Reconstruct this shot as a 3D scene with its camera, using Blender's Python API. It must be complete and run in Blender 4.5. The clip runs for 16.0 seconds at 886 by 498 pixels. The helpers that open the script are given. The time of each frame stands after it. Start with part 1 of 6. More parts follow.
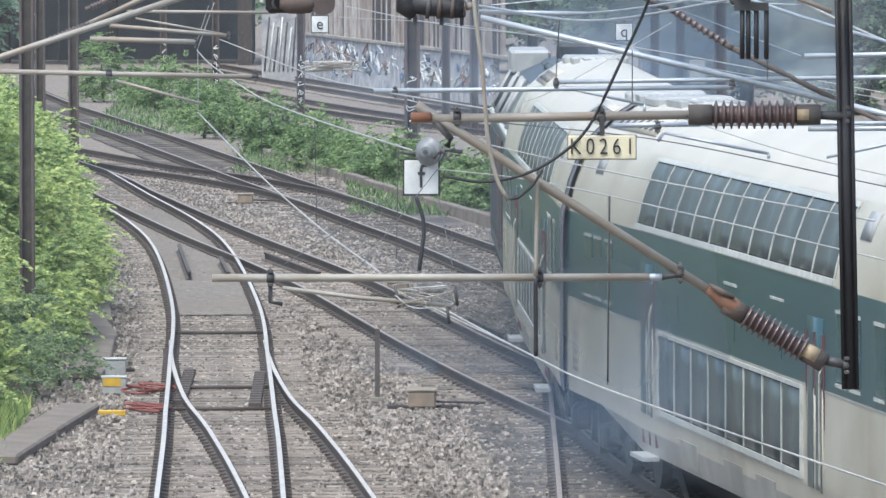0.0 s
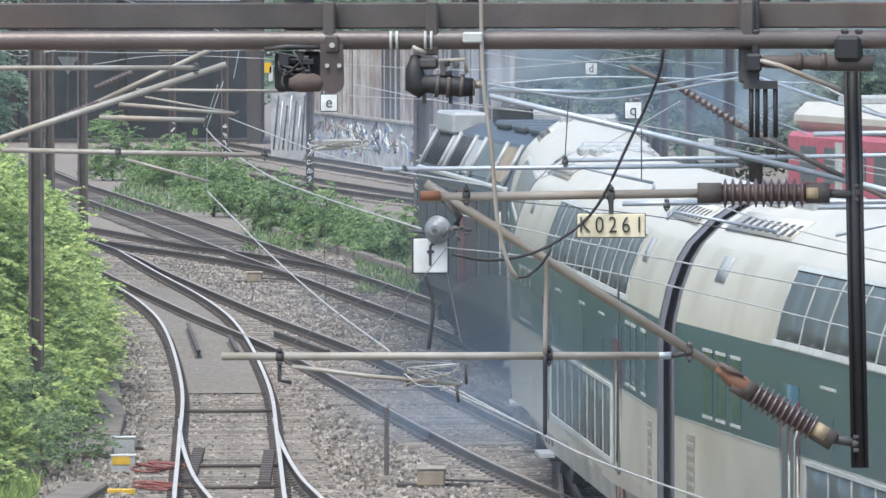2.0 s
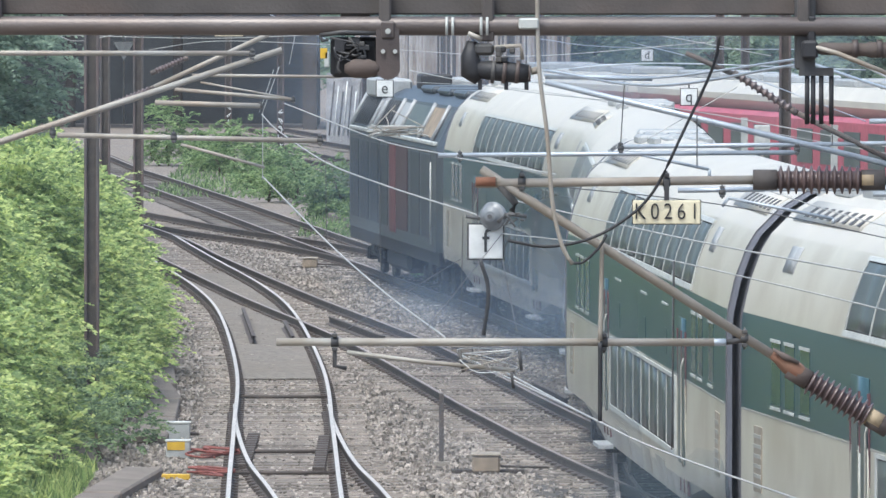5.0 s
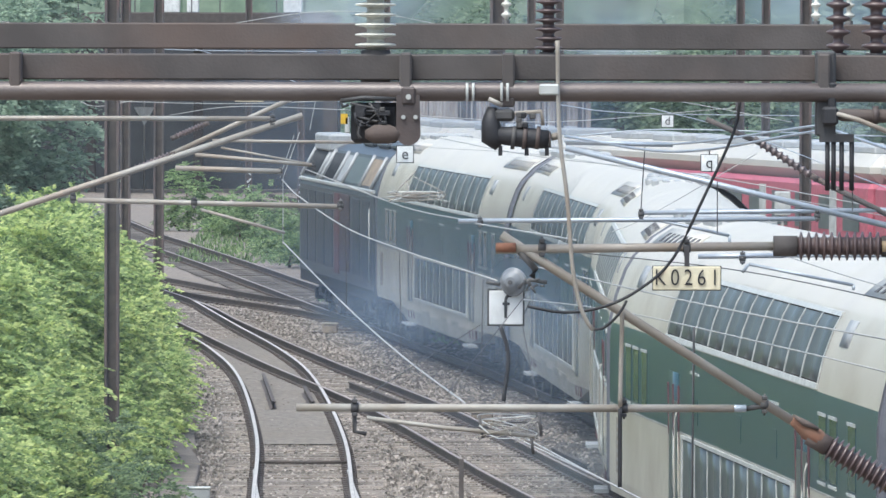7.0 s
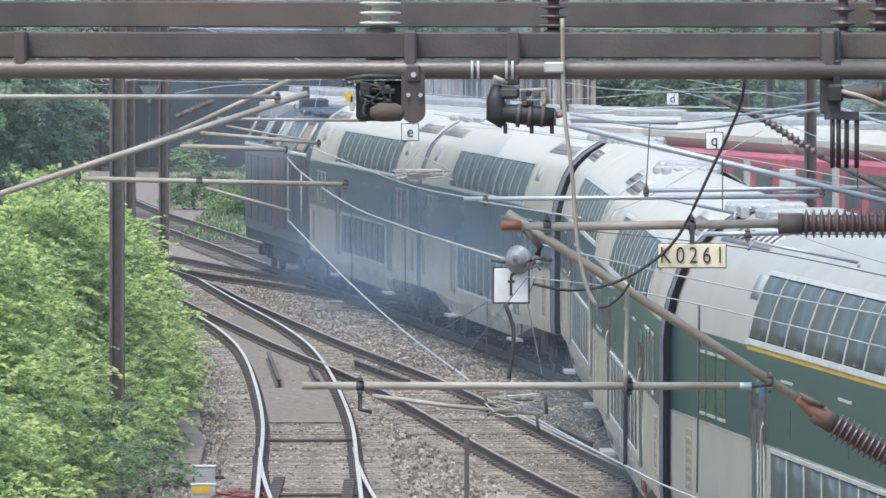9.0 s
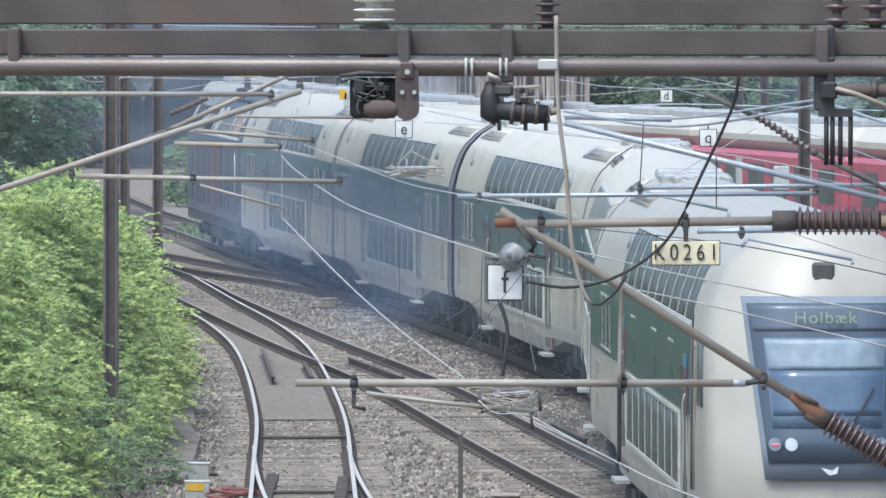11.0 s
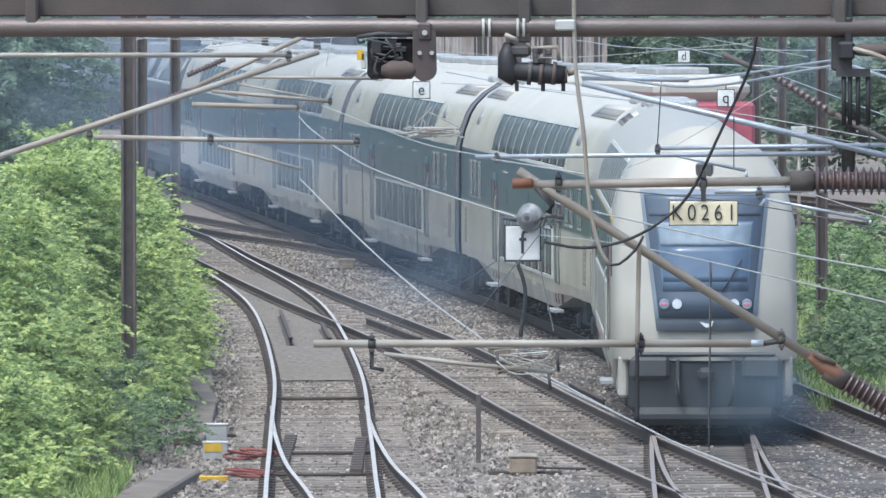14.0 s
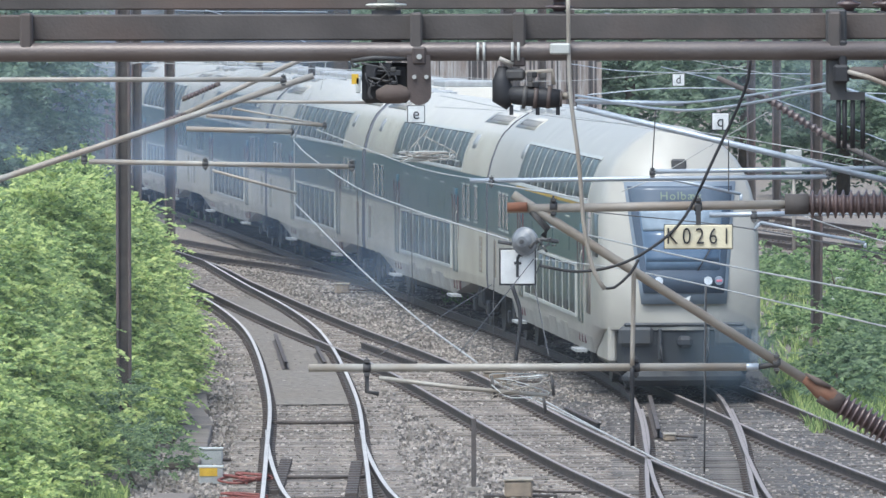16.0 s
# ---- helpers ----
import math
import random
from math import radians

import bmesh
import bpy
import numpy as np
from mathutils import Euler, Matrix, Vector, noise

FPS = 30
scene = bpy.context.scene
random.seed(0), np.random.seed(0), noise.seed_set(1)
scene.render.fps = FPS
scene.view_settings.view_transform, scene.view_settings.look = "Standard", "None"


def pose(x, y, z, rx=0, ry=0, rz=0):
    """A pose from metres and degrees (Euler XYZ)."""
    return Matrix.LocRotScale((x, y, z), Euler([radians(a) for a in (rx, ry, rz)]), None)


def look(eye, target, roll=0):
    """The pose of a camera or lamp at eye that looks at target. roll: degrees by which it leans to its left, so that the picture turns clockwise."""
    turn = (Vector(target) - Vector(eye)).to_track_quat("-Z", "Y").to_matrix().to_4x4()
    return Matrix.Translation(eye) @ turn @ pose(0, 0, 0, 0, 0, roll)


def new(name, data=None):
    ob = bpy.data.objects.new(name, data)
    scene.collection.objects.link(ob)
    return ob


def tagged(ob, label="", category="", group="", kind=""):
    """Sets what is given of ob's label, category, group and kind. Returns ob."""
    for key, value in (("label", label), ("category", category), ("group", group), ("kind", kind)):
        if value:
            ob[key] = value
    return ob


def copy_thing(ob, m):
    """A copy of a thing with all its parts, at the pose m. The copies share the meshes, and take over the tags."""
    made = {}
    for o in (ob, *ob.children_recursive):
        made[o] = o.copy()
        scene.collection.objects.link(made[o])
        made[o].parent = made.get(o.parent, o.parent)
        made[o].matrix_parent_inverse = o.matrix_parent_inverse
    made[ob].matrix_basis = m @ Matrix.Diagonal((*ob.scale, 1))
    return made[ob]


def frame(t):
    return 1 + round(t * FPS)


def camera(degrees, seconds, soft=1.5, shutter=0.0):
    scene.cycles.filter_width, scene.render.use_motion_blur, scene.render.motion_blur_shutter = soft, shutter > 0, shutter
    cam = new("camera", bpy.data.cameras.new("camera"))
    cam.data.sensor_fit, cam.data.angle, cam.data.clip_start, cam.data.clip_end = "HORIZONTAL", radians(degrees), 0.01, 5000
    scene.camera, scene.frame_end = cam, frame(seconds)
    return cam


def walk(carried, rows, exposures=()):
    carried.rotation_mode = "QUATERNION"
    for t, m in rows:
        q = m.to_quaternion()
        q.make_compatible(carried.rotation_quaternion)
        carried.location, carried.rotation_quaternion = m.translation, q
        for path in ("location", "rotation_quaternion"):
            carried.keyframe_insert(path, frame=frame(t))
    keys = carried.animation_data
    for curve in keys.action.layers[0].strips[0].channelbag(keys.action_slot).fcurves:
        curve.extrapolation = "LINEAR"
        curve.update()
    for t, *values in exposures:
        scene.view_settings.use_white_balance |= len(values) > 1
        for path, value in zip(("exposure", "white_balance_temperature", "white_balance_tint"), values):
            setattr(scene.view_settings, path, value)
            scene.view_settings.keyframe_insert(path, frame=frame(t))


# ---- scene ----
# ---------------------------------------------------------------- camera
EYE = (0, 0, 7.2)
cam = camera(5.867, 16.0, soft=1.5)
walk(cam, [
    (0, pose(*EYE, 87.6199, 0, -0.6386) @ pose(0, 0, 0, 0, 0, -0.060)),
    (0.5, pose(*EYE, 87.7424, 0, -0.5489) @ pose(0, 0, 0, 0, 0, 0.160)),
    (1, pose(*EYE, 87.8110, 0, -0.4394) @ pose(0, 0, 0, 0, 0, 0.102)),
    (1.5, pose(*EYE, 88.1138, 0, -0.5591) @ pose(0, 0, 0, 0, 0, 0.049)),
    (2, pose(*EYE, 88.1396, 0, -0.5784) @ pose(0, 0, 0, 0, 0, -0.083)),
    (2.5, pose(*EYE, 88.1171, 0, -0.4801) @ pose(0, 0, 0, 0, 0, -0.150)),
    (3, pose(*EYE, 88.0515, 0, -0.4122) @ pose(0, 0, 0, 0, 0, -0.097)),
    (3.5, pose(*EYE, 88.0207, 0, -0.3262) @ pose(0, 0, 0, 0, 0, -0.063)),
    (3.7, pose(*EYE, 88.0279, 0, -0.2893) @ pose(0, 0, 0, 0, 0, 0.000)),
    (5.8, pose(*EYE, 88.0708, 0, -0.1696) @ pose(0, 0, 0, 0, 0, 0.020)),
    (6, pose(*EYE, 88.1541, 0, -0.1553) @ pose(0, 0, 0, 0, 0, 0.001)),
    (6.5, pose(*EYE, 88.3338, 0, -0.1110) @ pose(0, 0, 0, 0, 0, 0.095)),
    (7, pose(*EYE, 88.4826, 0, -0.0770) @ pose(0, 0, 0, 0, 0, 0.138)),
    (7.5, pose(*EYE, 88.5322, 0, -0.0544) @ pose(0, 0, 0, 0, 0, 0.357)),
    (8, pose(*EYE, 88.5162, 0, -0.0325) @ pose(0, 0, 0, 0, 0, 0.237)),
    (8.5, pose(*EYE, 88.4448, 0, -0.0179) @ pose(0, 0, 0, 0, 0, 0.076)),
    (9, pose(*EYE, 88.3365, 0, -0.0429) @ pose(0, 0, 0, 0, 0, 0.060)),
    (11.5, pose(*EYE, 88.3059, 0, -0.1046) @ pose(0, 0, 0, 0, 0, 0.037)),
    (12, pose(*EYE, 88.2266, 0, -0.1180) @ pose(0, 0, 0, 0, 0, -0.112)),
    (12.5, pose(*EYE, 88.1517, 0, -0.0893) @ pose(0, 0, 0, 0, 0, -0.219)),
    (13, pose(*EYE, 88.1005, 0, -0.0177) @ pose(0, 0, 0, 0, 0, -0.055)),
    (13.5, pose(*EYE, 88.0743, 0, 0.0048) @ pose(0, 0, 0, 0, 0, -0.059)),
    (14, pose(*EYE, 88.0572, 0, 0.0335) @ pose(0, 0, 0, 0, 0, -0.024)),
    (14.5, pose(*EYE, 88.0461, 0, 0.0740) @ pose(0, 0, 0, 0, 0, 0.005)),
    (15, pose(*EYE, 88.1135, 0, 0.0268) @ pose(0, 0, 0, 0, 0, 0.004)),
    (15.5, pose(*EYE, 88.1460, 0, -0.0172) @ pose(0, 0, 0, 0, 0, -0.070)),
    (16, pose(*EYE, 88.2157, 0, -0.0005) @ pose(0, 0, 0, 0, 0, -0.121)),
], exposures=((0, 0.86, 5850, 3.6), (9, 0.82, 5800, 3.6), (12, 0.76, 5640, 3.2), (16, 0.78, 5640, 3)))

# ---------------------------------------------------------------- world and light
world = bpy.data.worlds.new("sky")
scene.world = world
world.use_nodes = True
wn = world.node_tree
sky = wn.nodes.new("ShaderNodeTexSky")
sky.sky_type = "NISHITA"
sky.sun_disc = False
sky.dust_density = 5.0
sky.sun_elevation = radians(63)
sky.sun_rotation = radians(212)
wn.links.new(sky.outputs[0], wn.nodes["Background"].inputs[0])
wn.nodes["Background"].inputs[1].default_value = 0.15
sun = new("sun", bpy.data.lights.new("sun", "SUN"))
sun.data.energy, sun.data.angle, sun.data.color = 1.25, radians(20), (1.0, 0.96, 0.9)
sun.matrix_world = look((-20, 88, 75), (0, 120, 0))


# ---------------------------------------------------------------- materials
def material(name, colour, rough=0.8, metal=0.0, second=None, scale=6.0, fine=60.0, bump=0.2, dirt=None, dirt_scale=0.8, dirt_amount=0.4, emit=0.0, spread=0.0):
    """A surface of two mixed tones with stains at a larger scale and a fine relief."""
    m = bpy.data.materials.new(name)
    m.use_nodes = True
    nt = m.node_tree
    b = nt.nodes["Principled BSDF"]
    co = nt.nodes.new("ShaderNodeTexCoord")
    n1 = nt.nodes.new("ShaderNodeTexNoise")
    n1.inputs["Scale"].default_value, n1.inputs["Detail"].default_value = scale, 6
    nt.links.new(co.outputs["Object"], n1.inputs["Vector"])
    mix = nt.nodes.new("ShaderNodeMix")
    mix.data_type = "RGBA"
    mix.inputs[6].default_value = (*colour, 1)
    mix.inputs[7].default_value = (*(second or [c * 0.75 for c in colour]), 1)
    ramp = nt.nodes.new("ShaderNodeMapRange")
    ramp.inputs[1].default_value, ramp.inputs[2].default_value = 0.35, 0.65
    nt.links.new(n1.outputs[0], ramp.inputs[0])
    nt.links.new(ramp.outputs[0], mix.inputs[0])
    out = mix.outputs[2]
    if dirt:
        n2 = nt.nodes.new("ShaderNodeTexNoise")
        n2.inputs["Scale"].default_value, n2.inputs["Detail"].default_value = dirt_scale, 8
        nt.links.new(co.outputs["Object"], n2.inputs["Vector"])
        r2 = nt.nodes.new("ShaderNodeMapRange")
        r2.inputs[1].default_value, r2.inputs[2].default_value, r2.inputs[4].default_value = 0.45, 0.7, dirt_amount
        nt.links.new(n2.outputs[0], r2.inputs[0])
        mx = nt.nodes.new("ShaderNodeMix")
        mx.data_type = "RGBA"
        mx.inputs[7].default_value = (*dirt, 1)
        nt.links.new(r2.outputs[0], mx.inputs[0])
        nt.links.new(out, mx.inputs[6])
        out = mx.outputs[2]
    if spread:
        info = nt.nodes.new("ShaderNodeObjectInfo")
        rr = nt.nodes.new("ShaderNodeMapRange")
        rr.inputs[3].default_value, rr.inputs[4].default_value = 1 - spread, 1 + spread
        nt.links.new(info.outputs["Random"], rr.inputs[0])
        hs = nt.nodes.new("ShaderNodeHueSaturation")
        nt.links.new(rr.outputs[0], hs.inputs["Value"])
        nt.links.new(out, hs.inputs["Color"])
        out = hs.outputs[0]
    nt.links.new(out, b.inputs["Base Color"])
    b.inputs["Roughness"].default_value, b.inputs["Metallic"].default_value = rough, metal
    if bump:
        n3 = nt.nodes.new("ShaderNodeTexNoise")
        n3.inputs["Scale"].default_value = fine
        nt.links.new(co.outputs["Object"], n3.inputs["Vector"])
        bp = nt.nodes.new("ShaderNodeBump")
        bp.inputs["Strength"].default_value, bp.inputs["Distance"].default_value = bump, 0.01
        nt.links.new(n3.outputs[0], bp.inputs["Height"])
        nt.links.new(bp.outputs[0], b.inputs["Normal"])
    if emit:
        b.inputs["Emission Color"].default_value = (*colour, 1)
        b.inputs["Emission Strength"].default_value = emit
    return m


BALLAST = material("ballast", (0.265, 0.228, 0.192), 0.95, second=(0.11, 0.094, 0.08), scale=16, fine=22, bump=1.0, dirt=(0.2, 0.16, 0.12), dirt_scale=0.25, dirt_amount=0.6)
SOOTYWOOD = material("sooty_sleeper_wood", (0.125, 0.11, 0.096), 0.9, second=(0.07, 0.062, 0.055), scale=4, spread=0.35)
SLEEPER = material("sleeper_wood", (0.235, 0.203, 0.17), 0.9, second=(0.145, 0.123, 0.104), scale=4, spread=0.3)
RAIL = material("rail_rust", (0.085, 0.066, 0.054), 0.7, second=(0.055, 0.044, 0.038), scale=3)
RAILTOP = material("rail_polish", (0.52, 0.49, 0.45), 0.5, 0.1, second=(0.44, 0.41, 0.38), scale=2, bump=0)
RAILDULL = material("rail_dull", (0.27, 0.235, 0.21), 0.55, 0.1, second=(0.24, 0.2, 0.18), bump=0)
RUST = material("rusty_steel", (0.096, 0.085, 0.079), 0.85, second=(0.068, 0.06, 0.056), scale=3, dirt=(0.17, 0.10, 0.07), dirt_amount=0.4)
DARKSTEEL = material("dark_steel", (0.05, 0.05, 0.052), 0.6, second=(0.08, 0.075, 0.07))
GALV = material("galvanised_tube", (0.36, 0.345, 0.31), 0.6, 0.15, second=(0.28, 0.25, 0.205), scale=4, dirt=(0.25, 0.17, 0.11), dirt_amount=0.45)
BLUETUBE = material("grey_tube", (0.42, 0.46, 0.5), 0.45, 0.4, second=(0.33, 0.36, 0.4))
CERAMIC = material("brown_porcelain", (0.115, 0.08, 0.075), 0.35, second=(0.08, 0.06, 0.058), bump=0.05)
WIRE = material("copper_wire", (0.42, 0.42, 0.4), 0.6, 0.1, bump=0)
BLACK = material("black_rubber", (0.025, 0.025, 0.028), 0.6)
CREAM = material("cream_paint", (0.47, 0.445, 0.365), 0.34, second=(0.41, 0.385, 0.315), scale=1.5, bump=0, dirt=(0.3, 0.265, 0.2), dirt_amount=0.65)
GREEN = material("green_paint", (0.02, 0.058, 0.068), 0.3, second=(0.027, 0.068, 0.077), scale=1.5, bump=0)
ROOF = material("roof_paint", (0.51, 0.482, 0.415), 0.42, second=(0.45, 0.425, 0.365), scale=1, bump=0, dirt=(0.45, 0.43, 0.4), dirt_amount=0.4)
SKIRT = material("skirt_paint", (0.37, 0.36, 0.32), 0.5, second=(0.28, 0.27, 0.24), scale=2, dirt=(0.2, 0.18, 0.15), dirt_amount=0.5)
GLASS = material("dark_glass", (0.085, 0.105, 0.103), 0.34, second=(0.06, 0.076, 0.076), scale=1.4, bump=0)
GREENGLASS = material("green_glass", (0.03, 0.06, 0.065), 0.15, second=(0.04, 0.075, 0.08), scale=2, fine=2, bump=0.2)
MAROON = material("maroon_seal", (0.13, 0.05, 0.055), 0.6, second=(0.09, 0.04, 0.045), bump=0)
BELLOWS = material("bellows_rubber", (0.13, 0.13, 0.145), 0.75, second=(0.1, 0.1, 0.115), bump=0)
TRIM = material("pale_trim", (0.5, 0.51, 0.48), 0.4, bump=0)
REDDOOR = material("red_door", (0.125, 0.04, 0.046), 0.5, second=(0.1, 0.036, 0.042), bump=0)
LOCO = material("loco_paint", (0.035, 0.045, 0.056), 0.4, second=(0.05, 0.06, 0.07), scale=2)
BARK = material("bark", (0.1, 0.08, 0.06), 0.9)
# Railcar red pulled toward pink, with the smoke haze over it painted in.
HAZEDRED = material("hazed_red_paint", (0.42, 0.1, 0.135), 0.45, bump=0)
REDDULL = material("faded_red", (0.062, 0.036, 0.042), 0.55, bump=0)
PLATE = material("sign_yellow", (0.72, 0.66, 0.48), 0.5, second=(0.65, 0.58, 0.4))
WHITE = material("sign_white", (0.75, 0.76, 0.74), 0.5)
CONCRETE = material("concrete", (0.34, 0.31, 0.27), 0.9, second=(0.26, 0.235, 0.2), scale=3, dirt=(0.15, 0.13, 0.1))
WALLWOOD = material("fence_boards", (0.25, 0.19, 0.15), 0.9, second=(0.42, 0.38, 0.34), scale=1.2, dirt=(0.1, 0.07, 0.05))


# Driving coach's cream, kept duller so the colour includes the smoke's shade.
SHADEDCREAM = material("shaded_cab_paint", (0.4, 0.382, 0.335), 0.38, second=(0.33, 0.315, 0.275), scale=1.2, bump=0, dirt=(0.34, 0.325, 0.29), dirt_amount=0.5)
MASTRUST = material("mast_rust", (0.1, 0.09, 0.088), 0.85, second=(0.07, 0.062, 0.06), scale=4, dirt=(0.19, 0.085, 0.068), dirt_scale=1.6, dirt_amount=0.42)
YELLOW = material("yellow_paint", (0.6, 0.38, 0.03), 0.5, bump=0)
DOOR = material("door_paint", (0.24, 0.21, 0.18), 0.4, second=(0.19, 0.17, 0.15), bump=0)
RUBBER = material("dark_rubber", (0.06, 0.05, 0.045), 0.7, bump=0)
TAN = material("tan_grille", (0.3, 0.26, 0.2), 0.6, bump=0)
ROOFGREY = material("roof_grey", (0.36, 0.37, 0.37), 0.5, second=(0.28, 0.29, 0.29))
MASK = material("front_mask", (0.17, 0.205, 0.245), 0.35, second=(0.19, 0.225, 0.265), bump=0)
MASKDARK = material("mask_dark", (0.065, 0.085, 0.12), 0.2, second=(0.06, 0.08, 0.11), bump=0)
DISPLAYGLASS = material("display_glass", (0.085, 0.11, 0.145), 0.25, second=(0.095, 0.12, 0.155), bump=0)
SCREEN = material("windscreen_glass", (0.12, 0.175, 0.25), 0.15, second=(0.1, 0.15, 0.22), bump=0)
SCREENLOW = material("lower_glass", (0.075, 0.115, 0.18), 0.15, second=(0.09, 0.135, 0.2), bump=0)
BLIND = material("sun_blind", (0.25, 0.31, 0.37), 0.4, bump=0)
DISPLAY = material("display_segments", (0.2, 0.25, 0.17), 0.5, bump=0, emit=0.02)
TAIL = material("tail_lamp", (0.6, 0.16, 0.22), 0.3, bump=0, emit=0.12)
LAMP = material("headlamp", (0.75, 0.8, 0.85), 0.15, bump=0)
VALANCEPALE = material("valance_pale", (0.055, 0.06, 0.066), 0.6, second=(0.055, 0.055, 0.055), scale=3)
VALANCE = material("valance_paint", (0.022, 0.025, 0.029), 0.6, second=(0.03, 0.033, 0.036), scale=3)
LOCOPANEL = material("loco_panel", (0.038, 0.048, 0.059), 0.5, second=(0.034, 0.042, 0.052), scale=3)


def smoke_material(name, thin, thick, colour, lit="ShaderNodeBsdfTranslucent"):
    """Thin smoke, also for haze and low shade: mostly clear, a little pale, thicker in drifts."""
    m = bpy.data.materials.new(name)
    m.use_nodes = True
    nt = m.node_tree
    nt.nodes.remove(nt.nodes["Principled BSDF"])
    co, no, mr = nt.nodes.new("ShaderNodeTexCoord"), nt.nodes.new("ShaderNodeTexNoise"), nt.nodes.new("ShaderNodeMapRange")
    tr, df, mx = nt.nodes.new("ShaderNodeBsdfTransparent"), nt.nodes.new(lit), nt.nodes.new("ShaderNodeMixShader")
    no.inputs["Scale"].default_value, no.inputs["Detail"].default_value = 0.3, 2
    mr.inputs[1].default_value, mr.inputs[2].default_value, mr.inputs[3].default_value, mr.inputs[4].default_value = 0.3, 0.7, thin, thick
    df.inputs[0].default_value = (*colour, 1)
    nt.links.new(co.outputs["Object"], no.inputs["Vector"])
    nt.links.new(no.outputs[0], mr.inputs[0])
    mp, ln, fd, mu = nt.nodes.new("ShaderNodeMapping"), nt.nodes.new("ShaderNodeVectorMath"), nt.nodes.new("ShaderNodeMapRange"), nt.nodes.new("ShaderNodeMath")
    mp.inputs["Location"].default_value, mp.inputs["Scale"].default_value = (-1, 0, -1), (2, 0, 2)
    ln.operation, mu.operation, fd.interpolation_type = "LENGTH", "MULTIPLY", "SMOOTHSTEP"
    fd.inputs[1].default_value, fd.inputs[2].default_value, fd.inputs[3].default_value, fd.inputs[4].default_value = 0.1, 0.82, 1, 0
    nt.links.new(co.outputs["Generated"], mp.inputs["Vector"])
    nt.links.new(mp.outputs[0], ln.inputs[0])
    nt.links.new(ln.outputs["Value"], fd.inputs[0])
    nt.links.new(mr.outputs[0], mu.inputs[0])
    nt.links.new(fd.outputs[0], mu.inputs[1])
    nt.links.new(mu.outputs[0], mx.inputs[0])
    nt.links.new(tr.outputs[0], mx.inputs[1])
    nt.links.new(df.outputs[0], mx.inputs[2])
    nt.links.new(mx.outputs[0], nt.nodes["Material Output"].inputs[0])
    return m


SMOKE = smoke_material("exhaust_smoke", 0.3, 0.62, (0.33, 0.41, 0.5))
# Dark low smoke; its colour also carries the shade below the coaches.
SMOKESHADE = smoke_material("low_smoke_shade", 0.45, 0.75, (0.085, 0.12, 0.15), "ShaderNodeBsdfDiffuse")
# Faint pale sheet that imitates air haze and lifts the dark tones.
HAZEVEIL = smoke_material("haze_veil", 0.028, 0.052, (0.56, 0.61, 0.67), "ShaderNodeBsdfDiffuse")
SMOKETHIN = smoke_material("drifting_smoke", 0.08, 0.34, (0.52, 0.61, 0.7))
SMOKEPALE = smoke_material("pale_smoke", 0.3, 0.8, (0.84, 0.89, 0.92))
GEARPLATE = material("brown_casting", (0.075, 0.062, 0.058), 0.6, second=(0.05, 0.043, 0.042), scale=8, dirt=(0.13, 0.08, 0.06))
PIPE = material("worn_pipe", (0.16, 0.14, 0.13), 0.42, 0.35, second=(0.11, 0.092, 0.085), scale=2, dirt=(0.14, 0.09, 0.065), dirt_amount=0.4)
DISC = material("grey_disc", (0.16, 0.17, 0.18), 0.35, second=(0.2, 0.21, 0.22), bump=0)
SHADEWALL = material("shade_wall", (0.045, 0.05, 0.057), 0.9, second=(0.03, 0.034, 0.04), scale=1)
TROUGH = material("trough_concrete", (0.2, 0.17, 0.145), 0.9, second=(0.15, 0.125, 0.105), scale=2, dirt=(0.1, 0.09, 0.07))
CAPCREAM = material("cap_cream", (0.34, 0.26, 0.16), 0.6, second=(0.36, 0.3, 0.2))
PALEPORC = material("pale_porcelain", (0.68, 0.67, 0.58), 0.35, second=(0.4, 0.39, 0.33), bump=0.05)
REDRUST = material("bright_rust", (0.2, 0.115, 0.075), 0.85, second=(0.22, 0.1, 0.06), scale=8)
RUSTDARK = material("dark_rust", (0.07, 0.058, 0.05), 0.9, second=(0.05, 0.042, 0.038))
PAINTED = material("painted_concrete", (0.42, 0.41, 0.4), 0.85, second=(0.2, 0.2, 0.22), scale=1.6, dirt=(0.5, 0.5, 0.5), dirt_scale=3, dirt_amount=0.7)
BOARDPALE = material("pale_boards", (0.5, 0.47, 0.43), 0.9, second=(0.35, 0.3, 0.26), scale=2)
BLUEPAINT = material("blue_paint", (0.12, 0.2, 0.38), 0.7, bump=0)
BROWNPAINT = material("brown_paint", (0.22, 0.12, 0.08), 0.8, bump=0)
TANBOX = material("tan_box", (0.3, 0.24, 0.17), 0.8, second=(0.2, 0.16, 0.12), scale=5)
BOXGREY = material("box_grey", (0.38, 0.39, 0.38), 0.6, second=(0.3, 0.31, 0.3))
REDHOSE = material("red_hose", (0.24, 0.075, 0.06), 0.6, bump=0)


